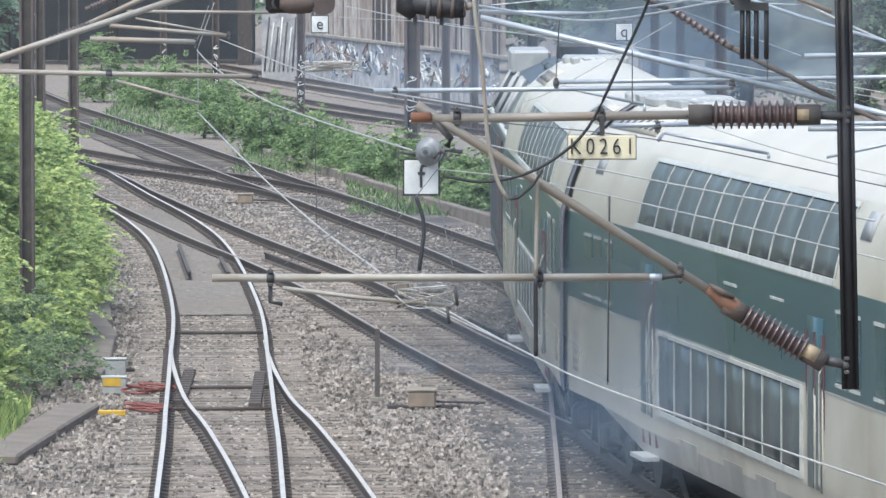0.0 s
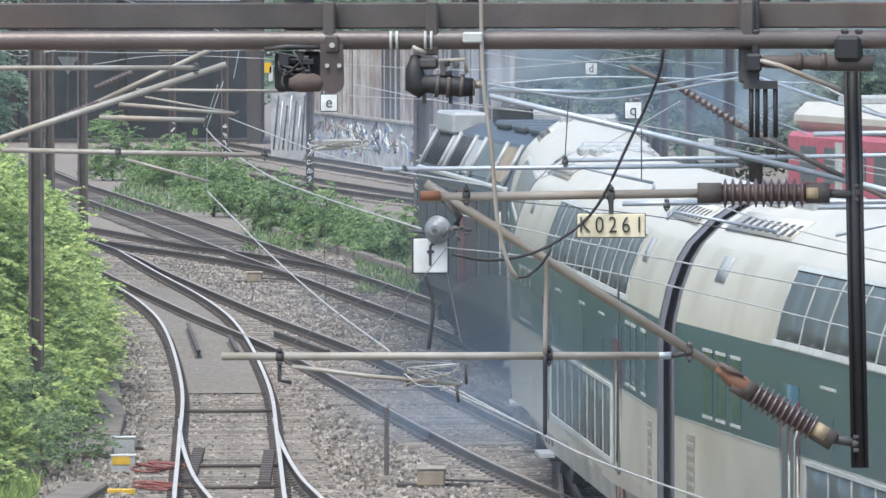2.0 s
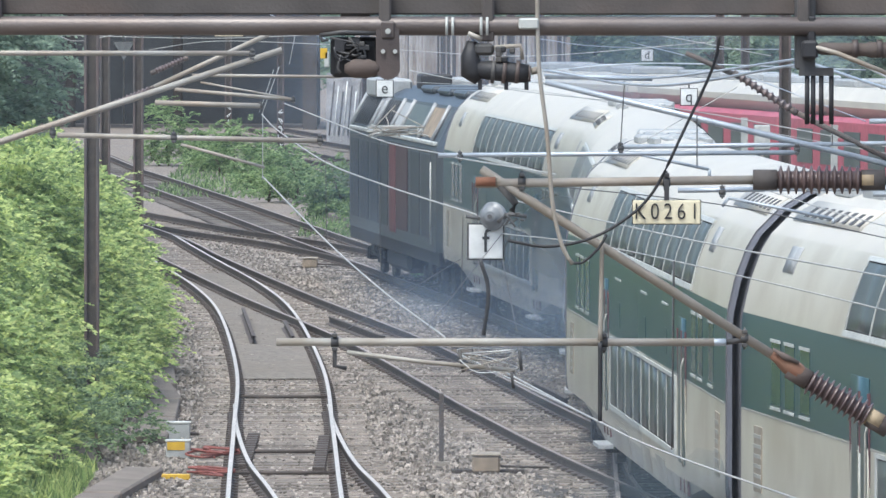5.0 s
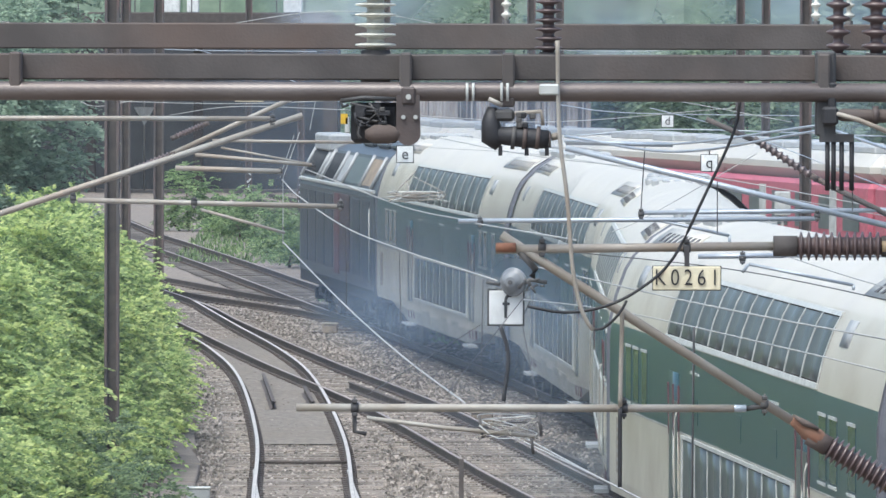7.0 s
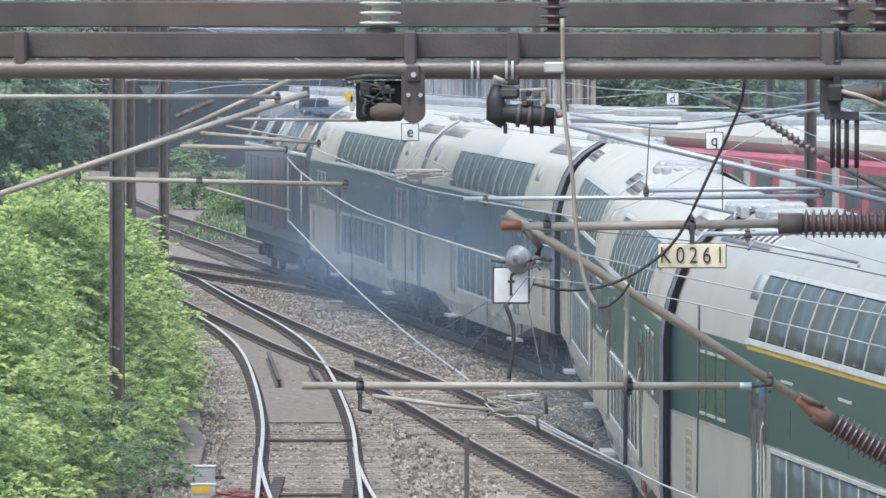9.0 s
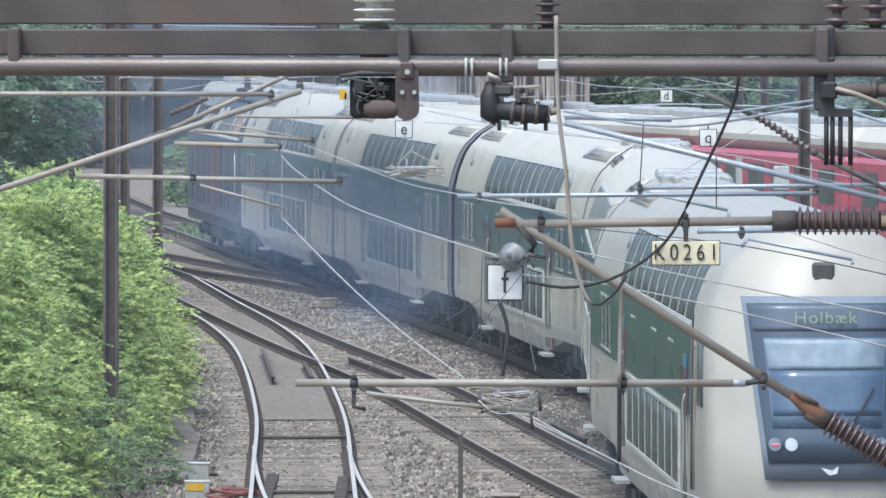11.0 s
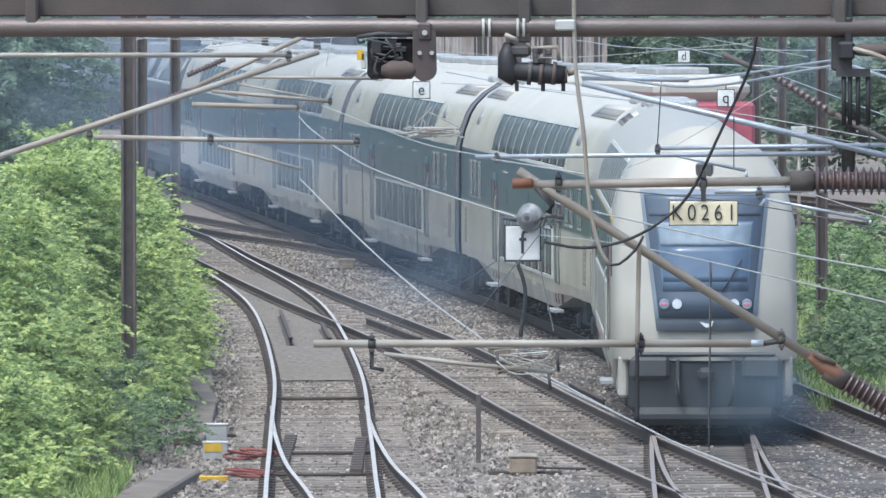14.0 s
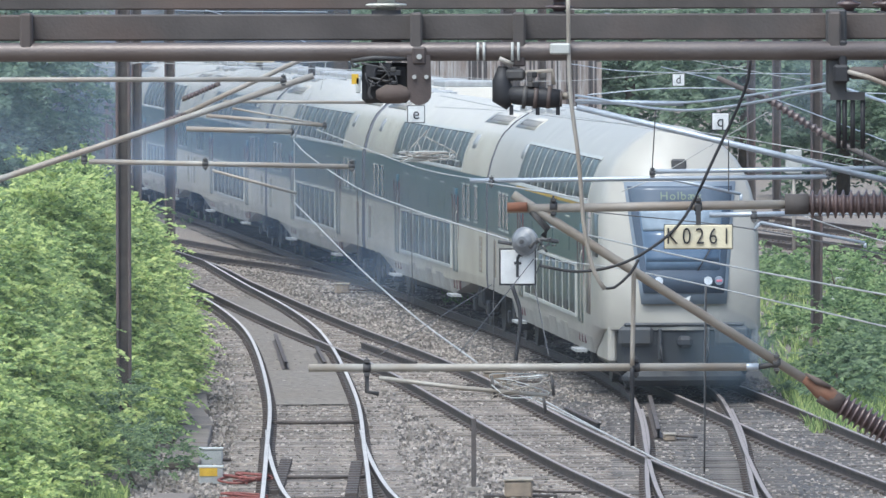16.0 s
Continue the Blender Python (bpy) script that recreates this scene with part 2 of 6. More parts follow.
def leaf_material(name, a, b, c, through_light=0.52):
    """Leaves of mixed greens that let some light through."""
    m = bpy.data.materials.new(name)
    m.use_nodes = True
    nt = m.node_tree
    bsdf = nt.nodes["Principled BSDF"]
    geo = nt.nodes.new("ShaderNodeNewGeometry")
    ramp = nt.nodes.new("ShaderNodeValToRGB")
    ramp.color_ramp.elements[0].color, ramp.color_ramp.elements[1].color = (*a, 1), (*c, 1)
    ramp.color_ramp.elements.new(0.5).color = (*b, 1)
    co, no, su = nt.nodes.new("ShaderNodeTexCoord"), nt.nodes.new("ShaderNodeTexNoise"), nt.nodes.new("ShaderNodeMath")
    no.inputs["Scale"].default_value, no.inputs["Detail"].default_value = 1.1, 4
    nt.links.new(co.outputs["Object"], no.inputs["Vector"])
    lo = nt.nodes.new("ShaderNodeMapRange")
    lo.inputs[1].default_value, lo.inputs[2].default_value, lo.inputs[3].default_value, lo.inputs[4].default_value = 0.32, 0.68, -0.26, 0.3
    nt.links.new(no.outputs[0], lo.inputs[0])
    nt.links.new(geo.outputs["Random Per Island"], su.inputs[0])
    nt.links.new(lo.outputs[0], su.inputs[1])
    nt.links.new(su.outputs[0], ramp.inputs[0])
    nt.links.new(ramp.outputs[0], bsdf.inputs["Base Color"])
    bsdf.inputs["Roughness"].default_value = 0.55
    tr = nt.nodes.new("ShaderNodeBsdfTranslucent")
    nt.links.new(ramp.outputs[0], tr.inputs[0])
    mix = nt.nodes.new("ShaderNodeMixShader")
    mix.inputs[0].default_value = through_light
    nt.links.new(bsdf.outputs[0], mix.inputs[1])
    nt.links.new(tr.outputs[0], mix.inputs[2])
    nt.links.new(mix.outputs[0], nt.nodes["Material Output"].inputs[0])
    return m


OILY = material("oily_ballast", (0.085, 0.076, 0.068), 0.85, second=(0.034, 0.031, 0.029), scale=14, fine=22, bump=1.0, dirt=(0.22, 0.19, 0.16), dirt_scale=0.5, dirt_amount=0.6)
SANDY = material("sandy_ballast", (0.225, 0.198, 0.165), 0.95, second=(0.12, 0.105, 0.088), scale=9, fine=22, bump=0.7, dirt=(0.17, 0.14, 0.11), dirt_scale=0.6, dirt_amount=0.5)
STONE = leaf_material("stone", (0.085, 0.073, 0.062), (0.215, 0.187, 0.158), (0.43, 0.38, 0.33), 0.0)
LEAF = leaf_material("leaf", (0.12, 0.19, 0.07), (0.315, 0.425, 0.145), (0.62, 0.69, 0.255))
LEAFMID = leaf_material("leaf_mid", (0.065, 0.11, 0.06), (0.15, 0.22, 0.11), (0.27, 0.36, 0.17))
LEAFBUSH = leaf_material("leaf_bush", (0.06, 0.11, 0.045), (0.16, 0.25, 0.1), (0.34, 0.45, 0.19))
# Tree leaves brightened and greyed: blue haze is mixed into these greens.
LEAFHAZED = leaf_material("leaf_hazed", (0.16, 0.23, 0.17), (0.27, 0.37, 0.26), (0.4, 0.5, 0.36))
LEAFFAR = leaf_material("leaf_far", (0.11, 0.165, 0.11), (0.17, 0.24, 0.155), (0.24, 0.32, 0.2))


# ---------------------------------------------------------------- mesh helpers
def part(name, bm, mat, parent=None, label="", smooth=False):
    me = bpy.data.meshes.new(name)
    bm.to_mesh(me)
    bm.free()
    for mm in mat if isinstance(mat, (list, tuple)) else (mat,):
        me.materials.append(mm)
    if smooth:
        for p in me.polygons:
            p.use_smooth = True
    ob = new(name, me)
    ob.parent = parent
    return tagged(ob, label)


def box(bm, x0, x1, y0, y1, z0, z1, bevel=0.0, mi=0):
    r = bmesh.ops.create_cube(bm, size=1, matrix=Matrix.Translation(((x0 + x1) / 2, (y0 + y1) / 2, (z0 + z1) / 2)) @ Matrix.Diagonal((x1 - x0, y1 - y0, z1 - z0, 1)))
    fs = {f for v in r["verts"] for f in v.link_faces}
    for f in fs:
        f.material_index = mi
    if bevel:
        es = list({e for v in r["verts"] for e in v.link_edges})
        bmesh.ops.bevel(bm, geom=es, offset=bevel, segments=1, affect="EDGES")
    return bm


def B(*a, **k):
    return box(bmesh.new(), *a, **k)


def tube(bm, pts, r, sides=8, mi=0, caps=True):
    """A round bar along points; r may be one radius or one for each point."""
    pts = [Vector(p) for p in pts]
    rs = r if isinstance(r, (list, tuple)) else [r] * len(pts)
    rings = []
    for i, p in enumerate(pts):
        d = (pts[min(i + 1, len(pts) - 1)] - pts[max(i - 1, 0)]).normalized()
        a = d.cross(Vector((0, 0, 1)) if abs(d.z) < 0.9 else Vector((1, 0, 0))).normalized()
        c = d.cross(a)
        rings.append([bm.verts.new(p + rs[i] * (math.cos(k * math.tau / sides) * a + math.sin(k * math.tau / sides) * c)) for k in range(sides)])
    for q, w in zip(rings, rings[1:]):
        for k in range(sides):
            f = bm.faces.new((q[k], q[(k + 1) % sides], w[(k + 1) % sides], w[k]))
            f.material_index, f.smooth = mi, True
    if caps:
        bm.faces.new(rings[0][::-1]).material_index = mi
        bm.faces.new(rings[-1]).material_index = mi
    return bm


def T(pts, r, sides=8):
    return tube(bmesh.new(), pts, r, sides)


def smooth_line(pts, step=1.0):
    """A Catmull-Rom line through points."""
    pts = [Vector(p) for p in pts]
    q = [2 * pts[0] - pts[1], *pts, 2 * pts[-1] - pts[-2]]
    out = []
    for a, b, c, d in zip(q, q[1:], q[2:], q[3:]):
        n = max(2, int((c - b).length / step))
        for i in range(n):
            t = i / n
            out.append(0.5 * (2 * b + (c - a) * t + (2 * a - 5 * b + 4 * c - d) * t * t + (3 * b - a - 3 * c + d) * t ** 3))
    return out + [pts[-1]]


def sag(a, b, drop, n=12):
    a, b = Vector(a), Vector(b)
    return [a.lerp(b, i / n) - Vector((0, 0, 4 * drop * (i / n) * (1 - i / n))) for i in range(n + 1)]


def thing(name, label, category, group="", at=(0, 0, 0), kind=""):
    ob = new(name)
    ob.location = at
    return tagged(ob, label, category, group, kind)


# ---------------------------------------------------------------- ground and tracks
def ground():
    bm = bmesh.new()
    xs = [-1500, -300, -80, -30] + [-20 + i for i in range(61)] + [55, 100, 300, 1500]
    ys = [-200, -60, 0] + [20 + 2 * i for i in range(165)] + [400, 600, 1500, 4000]
    grid = [[bm.verts.new((x, y, -0.22 + (0.05 * noise.noise((x * 0.5, y * 0.3, 0)) if -20 <= x <= 40 and 0 < y < 350 else 0))) for x in xs] for y in ys]
    for a, b in zip(grid, grid[1:]):
        for i in range(len(xs) - 1):
            bm.faces.new((a[i], a[i + 1], b[i + 1], b[i]))
    return tagged(part("ground", bm, BALLAST), "grey-brown stone ballast between the rail tracks", "ground", kind="structure")


def rail_mesh(bm, line):
    """A flat-bottomed rail swept along a line, its running top polished."""
    prof = [(-0.07, -0.17), (0.07, -0.17), (0.07, -0.155), (0.012, -0.13), (0.012, -0.04), (0.036, -0.03), (0.036, -0.004), (0.03, 0), (-0.03, 0), (-0.036, -0.004), (-0.036, -0.03), (-0.012, -0.04), (-0.012, -0.13), (-0.07, -0.155)]
    rings = []
    for i, p in enumerate(line):
        d = (line[min(i + 1, len(line) - 1)] - line[max(i - 1, 0)]).normalized()
        n = Vector((d.y, -d.x, 0))
        rings.append([bm.verts.new(p + n * u + Vector((0, 0, v))) for u, v in prof])
    for a, b in zip(rings, rings[1:]):
        for k in range(len(prof)):
            f = bm.faces.new((a[k], a[(k + 1) % len(prof)], b[(k + 1) % len(prof)], b[k]))
            f.material_index = 1 if k == 7 else 0
    return bm


def offset_line(line, off):
    out = []
    for i, p in enumerate(line):
        d = (line[min(i + 1, len(line) - 1)] - line[max(i - 1, 0)]).normalized()
        out.append(p + Vector((d.y, -d.x, 0)) * off)
    return out


def shared_mesh(name, bm, mat):
    me = bpy.data.meshes.new(name)
    bm.to_mesh(me)
    bm.free()
    me.materials.append(mat)
    return me


def track(name, label, pts, top=None, start=0, end=400, lift=0.0, wood=None):
    """Two rails on sleepers, with a chair plate under each rail, along a line of points."""
    line = smooth_line([(x, y, lift) for x, y in pts], 1.5)
    t = thing(name, label, "railway track", "railway tracks", kind="structure")
    for side in (-0.753, 0.753):
        part("rail", rail_mesh(bmesh.new(), offset_line(line, side)), (RAIL, top or RAILTOP), t)
    walked, nextat, plates = 0.0, 0.0, bmesh.new()
    for a, b in zip(line, line[1:]):
        seg = (b - a).length
        while nextat < walked + seg:
            p = a.lerp(b, (nextat - walked) / seg)
            if start <= p.y <= end:
                o = new("sleeper", wood or SLEEPER_MESH)
                o.parent = t
                o.location = (p.x, p.y, lift + random.uniform(-0.012, 0.006))
                o.rotation_euler = (0, 0, math.atan2(b.y - a.y, b.x - a.x) - math.pi / 2 + random.uniform(-0.012, 0.012))
                n = Vector((b.y - a.y, a.x - b.x, 0)).normalized()
                for side in (-0.753, 0.753):
                    q = p + n * side
                    box(plates, q.x - 0.12, q.x + 0.12, q.y - 0.07, q.y + 0.07, lift - 0.175, lift - 0.13)
            nextat += 0.62
        walked += seg
    tagged(part("chair_plate", plates, RAIL, t), kind="stuff")
    return t


def stones(name, label, strips, count, size, mat, seed):
    """Loose stones scattered over strips of ground, in one mesh."""
    rng = np.random.default_rng(seed)
    base = np.array([(-1, -0.8, -0.6), (0.9, -1, -0.7), (1, 0.8, -0.6), (-0.8, 1, -0.7), (-0.5, -0.6, 0.7), (0.6, -0.5, 0.8), (0.5, 0.7, 0.6), (-0.7, 0.5, 0.75)])
    quads = np.array([(0, 3, 2, 1), (4, 5, 6, 7), (0, 1, 5, 4), (1, 2, 6, 5), (2, 3, 7, 6), (3, 0, 4, 7)])
    vs, fs, k = [], [], 0
    area = [(x1 - x0) * (y1 - y0) for x0, x1, y0, y1 in strips]
    for (x0, x1, y0, y1), ar in zip(strips, area):
        n = int(count * ar / sum(area))
        p = np.stack([rng.uniform(x0, x1, n), rng.uniform(y0, y1, n), rng.uniform(-0.215, -0.178, n)], 1)
        r = rng.uniform(0.5, 1.4, (n, 3)) * size
        ang = rng.uniform(0, math.tau, n)
        b = base[None] * r[:, None] + rng.uniform(-0.3, 0.3, (n, 8, 3)) * size
        c, s = np.cos(ang)[:, None], np.sin(ang)[:, None]
        x, y = b[..., 0] * c - b[..., 1] * s, b[..., 0] * s + b[..., 1] * c
        vs.append((np.stack([x, y, b[..., 2]], 2) + p[:, None]).reshape(-1, 3))
        fs.append((quads[None] + (np.arange(n) * 8)[:, None, None] + k).reshape(-1, 4))
        k += n * 8
    me = bpy.data.meshes.new(name)
    me.from_pydata(np.concatenate(vs).tolist(), [], np.concatenate(fs).tolist())
    me.materials.append(mat)
    return tagged(new(name, me), label, "stones", kind="stuff")


ground()
SLEEPER_MESH = shared_mesh("sleeper", B(-1.3, 1.3, -0.125, 0.125, -0.32, -0.165, bevel=0.012), SLEEPER)
SOOTY_MESH = shared_mesh("sooty_sleeper", B(-1.3, 1.3, -0.125, 0.125, -0.32, -0.165, bevel=0.012), SOOTYWOOD)

MAIN = [(-13, 325), (-10.2, 294), (-8.6, 279), (-5.8, 253), (-2.2, 218), (-0.35, 200.5), (0.75, 189.5), (2.05, 177), (2.95, 167), (3.55, 160), (3.99, 151), (4.0, 142), (3.85, 131), (3.78, 121), (3.92, 114), (4.43, 105), (5.34, 95), (6.45, 85), (7.75, 75), (10.5, 55), (14, 30), (18.3, 0), (24, -40), (33, -100), (45, -180)]
track("track_main", "curving main track with rusty rails on timber sleepers", MAIN, RAILDULL, start=60, wood=SOOTY_MESH)
track("track_middle", "straight rusty track on timber sleepers", [(-12, 262), (-6.88, 222.1), (-5.23, 205.5), (-2.85, 182.4), (-0.41, 160.6), (1.78, 135.8), (3.35, 120.3), (6.6, 93), (12, 50), (22, -30)], RAILDULL, start=60)
track("track_left", "curving track with polished rails on timber sleepers", [(-6.88, 222.1), (-5.49, 205.5), (-3.98, 188.0), (-3.08, 173.2), (-2.27, 149.7), (-1.95, 131.8), (-1.77, 120.3), (-1.56, 106.3), (-1.0, 60), (-0.6, 0)], start=60, lift=-0.003)
track("track_branch", "diverging track with polished rails", [(-2.07, 138.4), (-1.91, 131.8), (-1.56, 122.9), (-1.08, 115.2), (-0.43, 102.3), (0.5, 80), (3, 40), (6, 0)], start=60, lift=-0.006)
track("track_straight", "straight track with polished rails crossing toward the bridge", [(4.08, 145), (3.97, 136), (3.68, 124), (3.27, 102), (2.6, 70), (1.5, 20)], RAILDULL, start=60, lift=-0.006, wood=SOOTY_MESH)
track("track_right", "straight track leading off beside the green bank", [(3.84, 160.6), (4.98, 147.7), (5.91, 135.8), (6.59, 128.7), (9.3, 101), (15, 40), (21, -20)], RAILDULL, start=60, lift=-0.005, wood=SOOTY_MESH)
track("track_crossover", "rusty crossover track joining the main track", [(-13, 266), (-7.3, 237), (-5.2, 226), (-3.1, 217.5), (-1.3, 208), (-0.35, 200.5)], RAIL, lift=-0.005)


def bed(name, label, pts, w, y0, y1, z, mat):
    """A strip of ground of its own look along a track."""
    line = [p for p in smooth_line([(x, y, z) for x, y in pts], 1.5) if y0 <= p.y <= y1]
    bm = bmesh.new()
    cols = [[bm.verts.new(p + Vector((0, 0, 0.012 * noise.noise(p * 2 + Vector((k, 0, 0)))))) for p in offset_line(line, w * k / 3)] for k in (-3, -2, -1, 0, 1, 2, 3)]
    for a, b in zip(cols, cols[1:]):
        for i in range(len(line) - 1):
            bm.faces.new((a[i], a[i + 1], b[i + 1], b[i]))
    bmesh.ops.recalc_face_normals(bm, faces=bm.faces)
    for f in bm.faces:
        if f.normal.z < 0:
            f.normal_flip()
    return tagged(part(name, bm, mat), label, "ground", kind="structure")


LEFT = [(-6.88, 222.1), (-5.49, 205.5), (-3.98, 188.0), (-3.08, 173.2), (-2.27, 149.7), (-1.95, 131.8), (-1.77, 120.3), (-1.56, 106.3), (-1.0, 60)]
bed("ground_stained", "ballast stained dark by oil and soot", MAIN, 2.1, 70, 205, -0.188, OILY)
bed("ground_stained", "ballast stained dark between the straight rails", [(3.97, 136), (3.68, 124), (3.27, 102), (2.6, 70)], 1.35, 70, 140, -0.184, OILY)
bed("ground_stained", "dark ballast under the track beside the green bank", [(4.98, 147.7), (5.91, 135.8), (6.59, 128.7), (9.3, 101), (12, 72)], 2.0, 70, 148, -0.18, OILY)
bed("ground_sandy", "pale sandy ballast between the polished rails", LEFT, 0.66, 70, 150, -0.193, SANDY)
bed("ground_sandy", "pale sand that buries the sleepers between the polished rails", LEFT, 0.64, 148, 200, -0.153, SANDY)
FAR = [(-8, 350), (-3.8, 310), (1.5, 275), (8.6, 243), (16, 205), (27, 140), (44, 40), (55, -20)]
track("track_far", "far rusty track beyond the bushes", FAR, RAIL, start=180)
track("track_farthest", "far rusty track below the painted wall", [(-6, 358), (-0.5, 318), (4.6, 285), (14, 240), (24, 195), (40, 110)], RAIL, start=200)
stones("loose_ballast", "grey and brown loose ballast stones", [(-4.6, 4, 86, 135), (-4.8, 4.5, 135, 160), (-6, 3, 160, 190), (-7, 1, 190, 230), (4.5, 8.5, 95, 160)], 88000, 0.031, STONE, 3)


# ---------------------------------------------------------------- train
MAIN_LINE = smooth_line([(x, y, 0) for x, y in MAIN][::-1], 0.5)
FAR_LINE = smooth_line([(x, y, 0) for x, y in FAR][::-1], 0.5)


def lengths(line):
    out = [0.0]
    for p, q in zip(line, line[1:]):
        out.append(out[-1] + (q - p).length)
    return out


MAIN_AT, FAR_AT = lengths(MAIN_LINE), lengths(FAR_LINE)


def along(line, at, u):
    i = max(0, min(len(at) - 2, int(np.searchsorted(at, u)) - 1))
    return line[i].lerp(line[i + 1], (u - at[i]) / (at[i + 1] - at[i]))


def reach(line, at, y):
    """How far along the line it comes to y."""
    return at[min(range(len(line)), key=lambda i: abs(line[i].y - y))]


def car_pose(line, at, u, half):
    """A car whose middle is at u, on bogies half apart either way; its own +y looks along the way it goes."""
    a, b = along(line, at, u - half), along(line, at, u + half)
    m = (a + b) / 2
    return pose(m.x, m.y, 0, 0, 0, math.degrees(math.atan2(b.y - a.y, b.x - a.x)) - 90)


PROFILE = [(1.32, 0.62), (1.37, 0.9), (1.39, 1.15), (1.39, 2.13), (1.39, 3.0), (1.37, 3.2), (1.29, 3.55), (1.16, 3.9), (1.05, 4.08), (0.8, 4.33), (0.5, 4.52), (0.25, 4.6), (0, 4.63)]


def prof_at(z):
    for (x0, z0), (x1, z1) in zip(PROFILE, PROFILE[1:]):
        if z0 <= z <= z1:
            return x0 + (x1 - x0) * (z - z0) / (z1 - z0)
    return PROFILE[0][0]


def shell(y0, y1, z0, z1, off, s, n=1, thick=0.012):
    """A panel on the car's side s between two ends and two heights, following its bulge, with a rim."""
    bm = bmesh.new()
    zs = [z0 + (z1 - z0) * i / n for i in range(n + 1)]
    rows = [[bm.verts.new((s * (prof_at(z) + o), y, z)) for z in zs] for y, o in ((y0, off - thick), (y0, off), (y1, off), (y1, off - thick))]
    for j, (a, b) in enumerate(zip(rows, rows[1:])):
        for i in range(n):
            f = bm.faces.new((a[i], b[i], b[i + 1], a[i + 1]))
            f.smooth = n > 1 and j == 1
    bm.faces.new([r[0] for r in rows])
    bm.faces.new([r[-1] for r in rows][::-1])
    bmesh.ops.recalc_face_normals(bm, faces=bm.faces)
    return bm


def rake(z):
    return -13.35 + 0.36 * max(0.0, z - 1.7) + 0.25 * max(0.0, z - 3.7)


def coach_body(t, cab):
    pr = PROFILE + [(-x, z) for x, z in PROFILE[-2::-1]]
    kind = lambda z: 3 if z < 1.0 else 0 if z < 2.13 else 1 if z < 3.2 else 0 if z < 4.0 else 2
    bm = bmesh.new()
    ys = [11.6, 5.9, 5.5, -6.4, -9.75, -11.0, "corner", None] if cab else [13.2, 9.75, 6.4, -6.4, -9.75, -13.2]
    rings = []
    for y in ys:
        ring = []
        for x, z in pr:
            front = y in ("corner", None)
            bogie = z < 1.0 and not front and (abs(y) > 9 or (cab and y > 5.8))
            yy = rake(z) + (0.42 if y else 0.0) if front else y
            z = max(z, 1.12) if front else z
            k = 0.9 if y is None else 1.0
            ring.append(bm.verts.new((x * k, yy, 0.96 if bogie and not (cab and y < 0) else z)))
        rings.append(ring)
    for j, (a, b) in enumerate(zip(rings, rings[1:])):
        for i in range(len(pr) - 1):
            f = bm.faces.new((a[i], a[i + 1], b[i + 1], b[i]))
            zc = (pr[i][1] + pr[i + 1][1]) / 2
            f.material_index = (0 if zc < 4.0 else 2) if cab and j >= 5 else kind(zc)
            f.smooth = pr[i][1] >= 2.9 or (cab and j >= 5)
        bm.faces.new((a[0], b[0], b[-1], a[-1])).material_index = 3
    ends = [bm.faces.new(rings[0])]
    if cab:
        half = len(pr) // 2
        left, right = rings[-1][:half + 1], rings[-1][half:][::-1]
        mid = [bm.verts.new((0, v.co.y - 0.10, v.co.z)) for v in left[:-1]] + [left[-1]]
        for i in range(half):
            for p, q in ((left, mid), (mid, right)):
                vs = [p[i], q[i], q[i + 1], p[i + 1]]
                f = bm.faces.new([v for n, v in enumerate(vs) if v not in vs[:n]])
                f.material_index, f.smooth = (3 if left[i].co.z < 0.8 else 0), True
    else:
        ends.append(bm.faces.new(rings[-1][::-1]))
    for f in ends:
        f.material_index = 4
        for e in f.edges:
            e.smooth = False
    bmesh.ops.remove_doubles(bm, verts=bm.verts, dist=0.0005)
    bmesh.ops.recalc_face_normals(bm, faces=bm.faces)
    return part("body", bm, (SHADEDCREAM if cab else CREAM, GREEN, SHADEDCREAM if cab else ROOF, SKIRT, BELLOWS), t, "cream and dark green painted body shell")


def bogie(t, y):
    bm = bmesh.new()
    for s in (1, -1):
        box(bm, s * 1.02 - 0.08, s * 1.02 + 0.08, y - 1.7, y + 1.7, 0.42, 0.62, bevel=0.03)
        box(bm, s * 1.05 - 0.12, s * 1.05 + 0.12, y - 0.4, y + 0.4, 0.5, 1.0, bevel=0.05)
        for k in (-1.3, 1.3):
            box(bm, s * 1.05 - 0.12, s * 1.05 + 0.12, y + k - 0.2, y + k + 0.2, 0.32, 0.62, bevel=0.04)
    box(bm, -1.05, 1.05, y - 0.3, y + 0.3, 0.5, 0.72, bevel=0.03)
    b = part("bogie", bm, BLACK, t, "sooty black bogie frame")
    for k in (-1.3, 1.3):
        w = bmesh.new()
        for s in (1, -1):
            bmesh.ops.create_cone(w, cap_ends=True, segments=20, radius1=0.46, radius2=0.44, depth=0.13, matrix=Matrix.Translation((s * 0.76, y + k, 0.46)) @ Matrix.Rotation(math.pi / 2, 4, "Y"))
        tube(w, [(-0.8, y + k, 0.46), (0.8, y + k, 0.46)], 0.09)
        part("wheelset", w, DARKSTEEL, b)


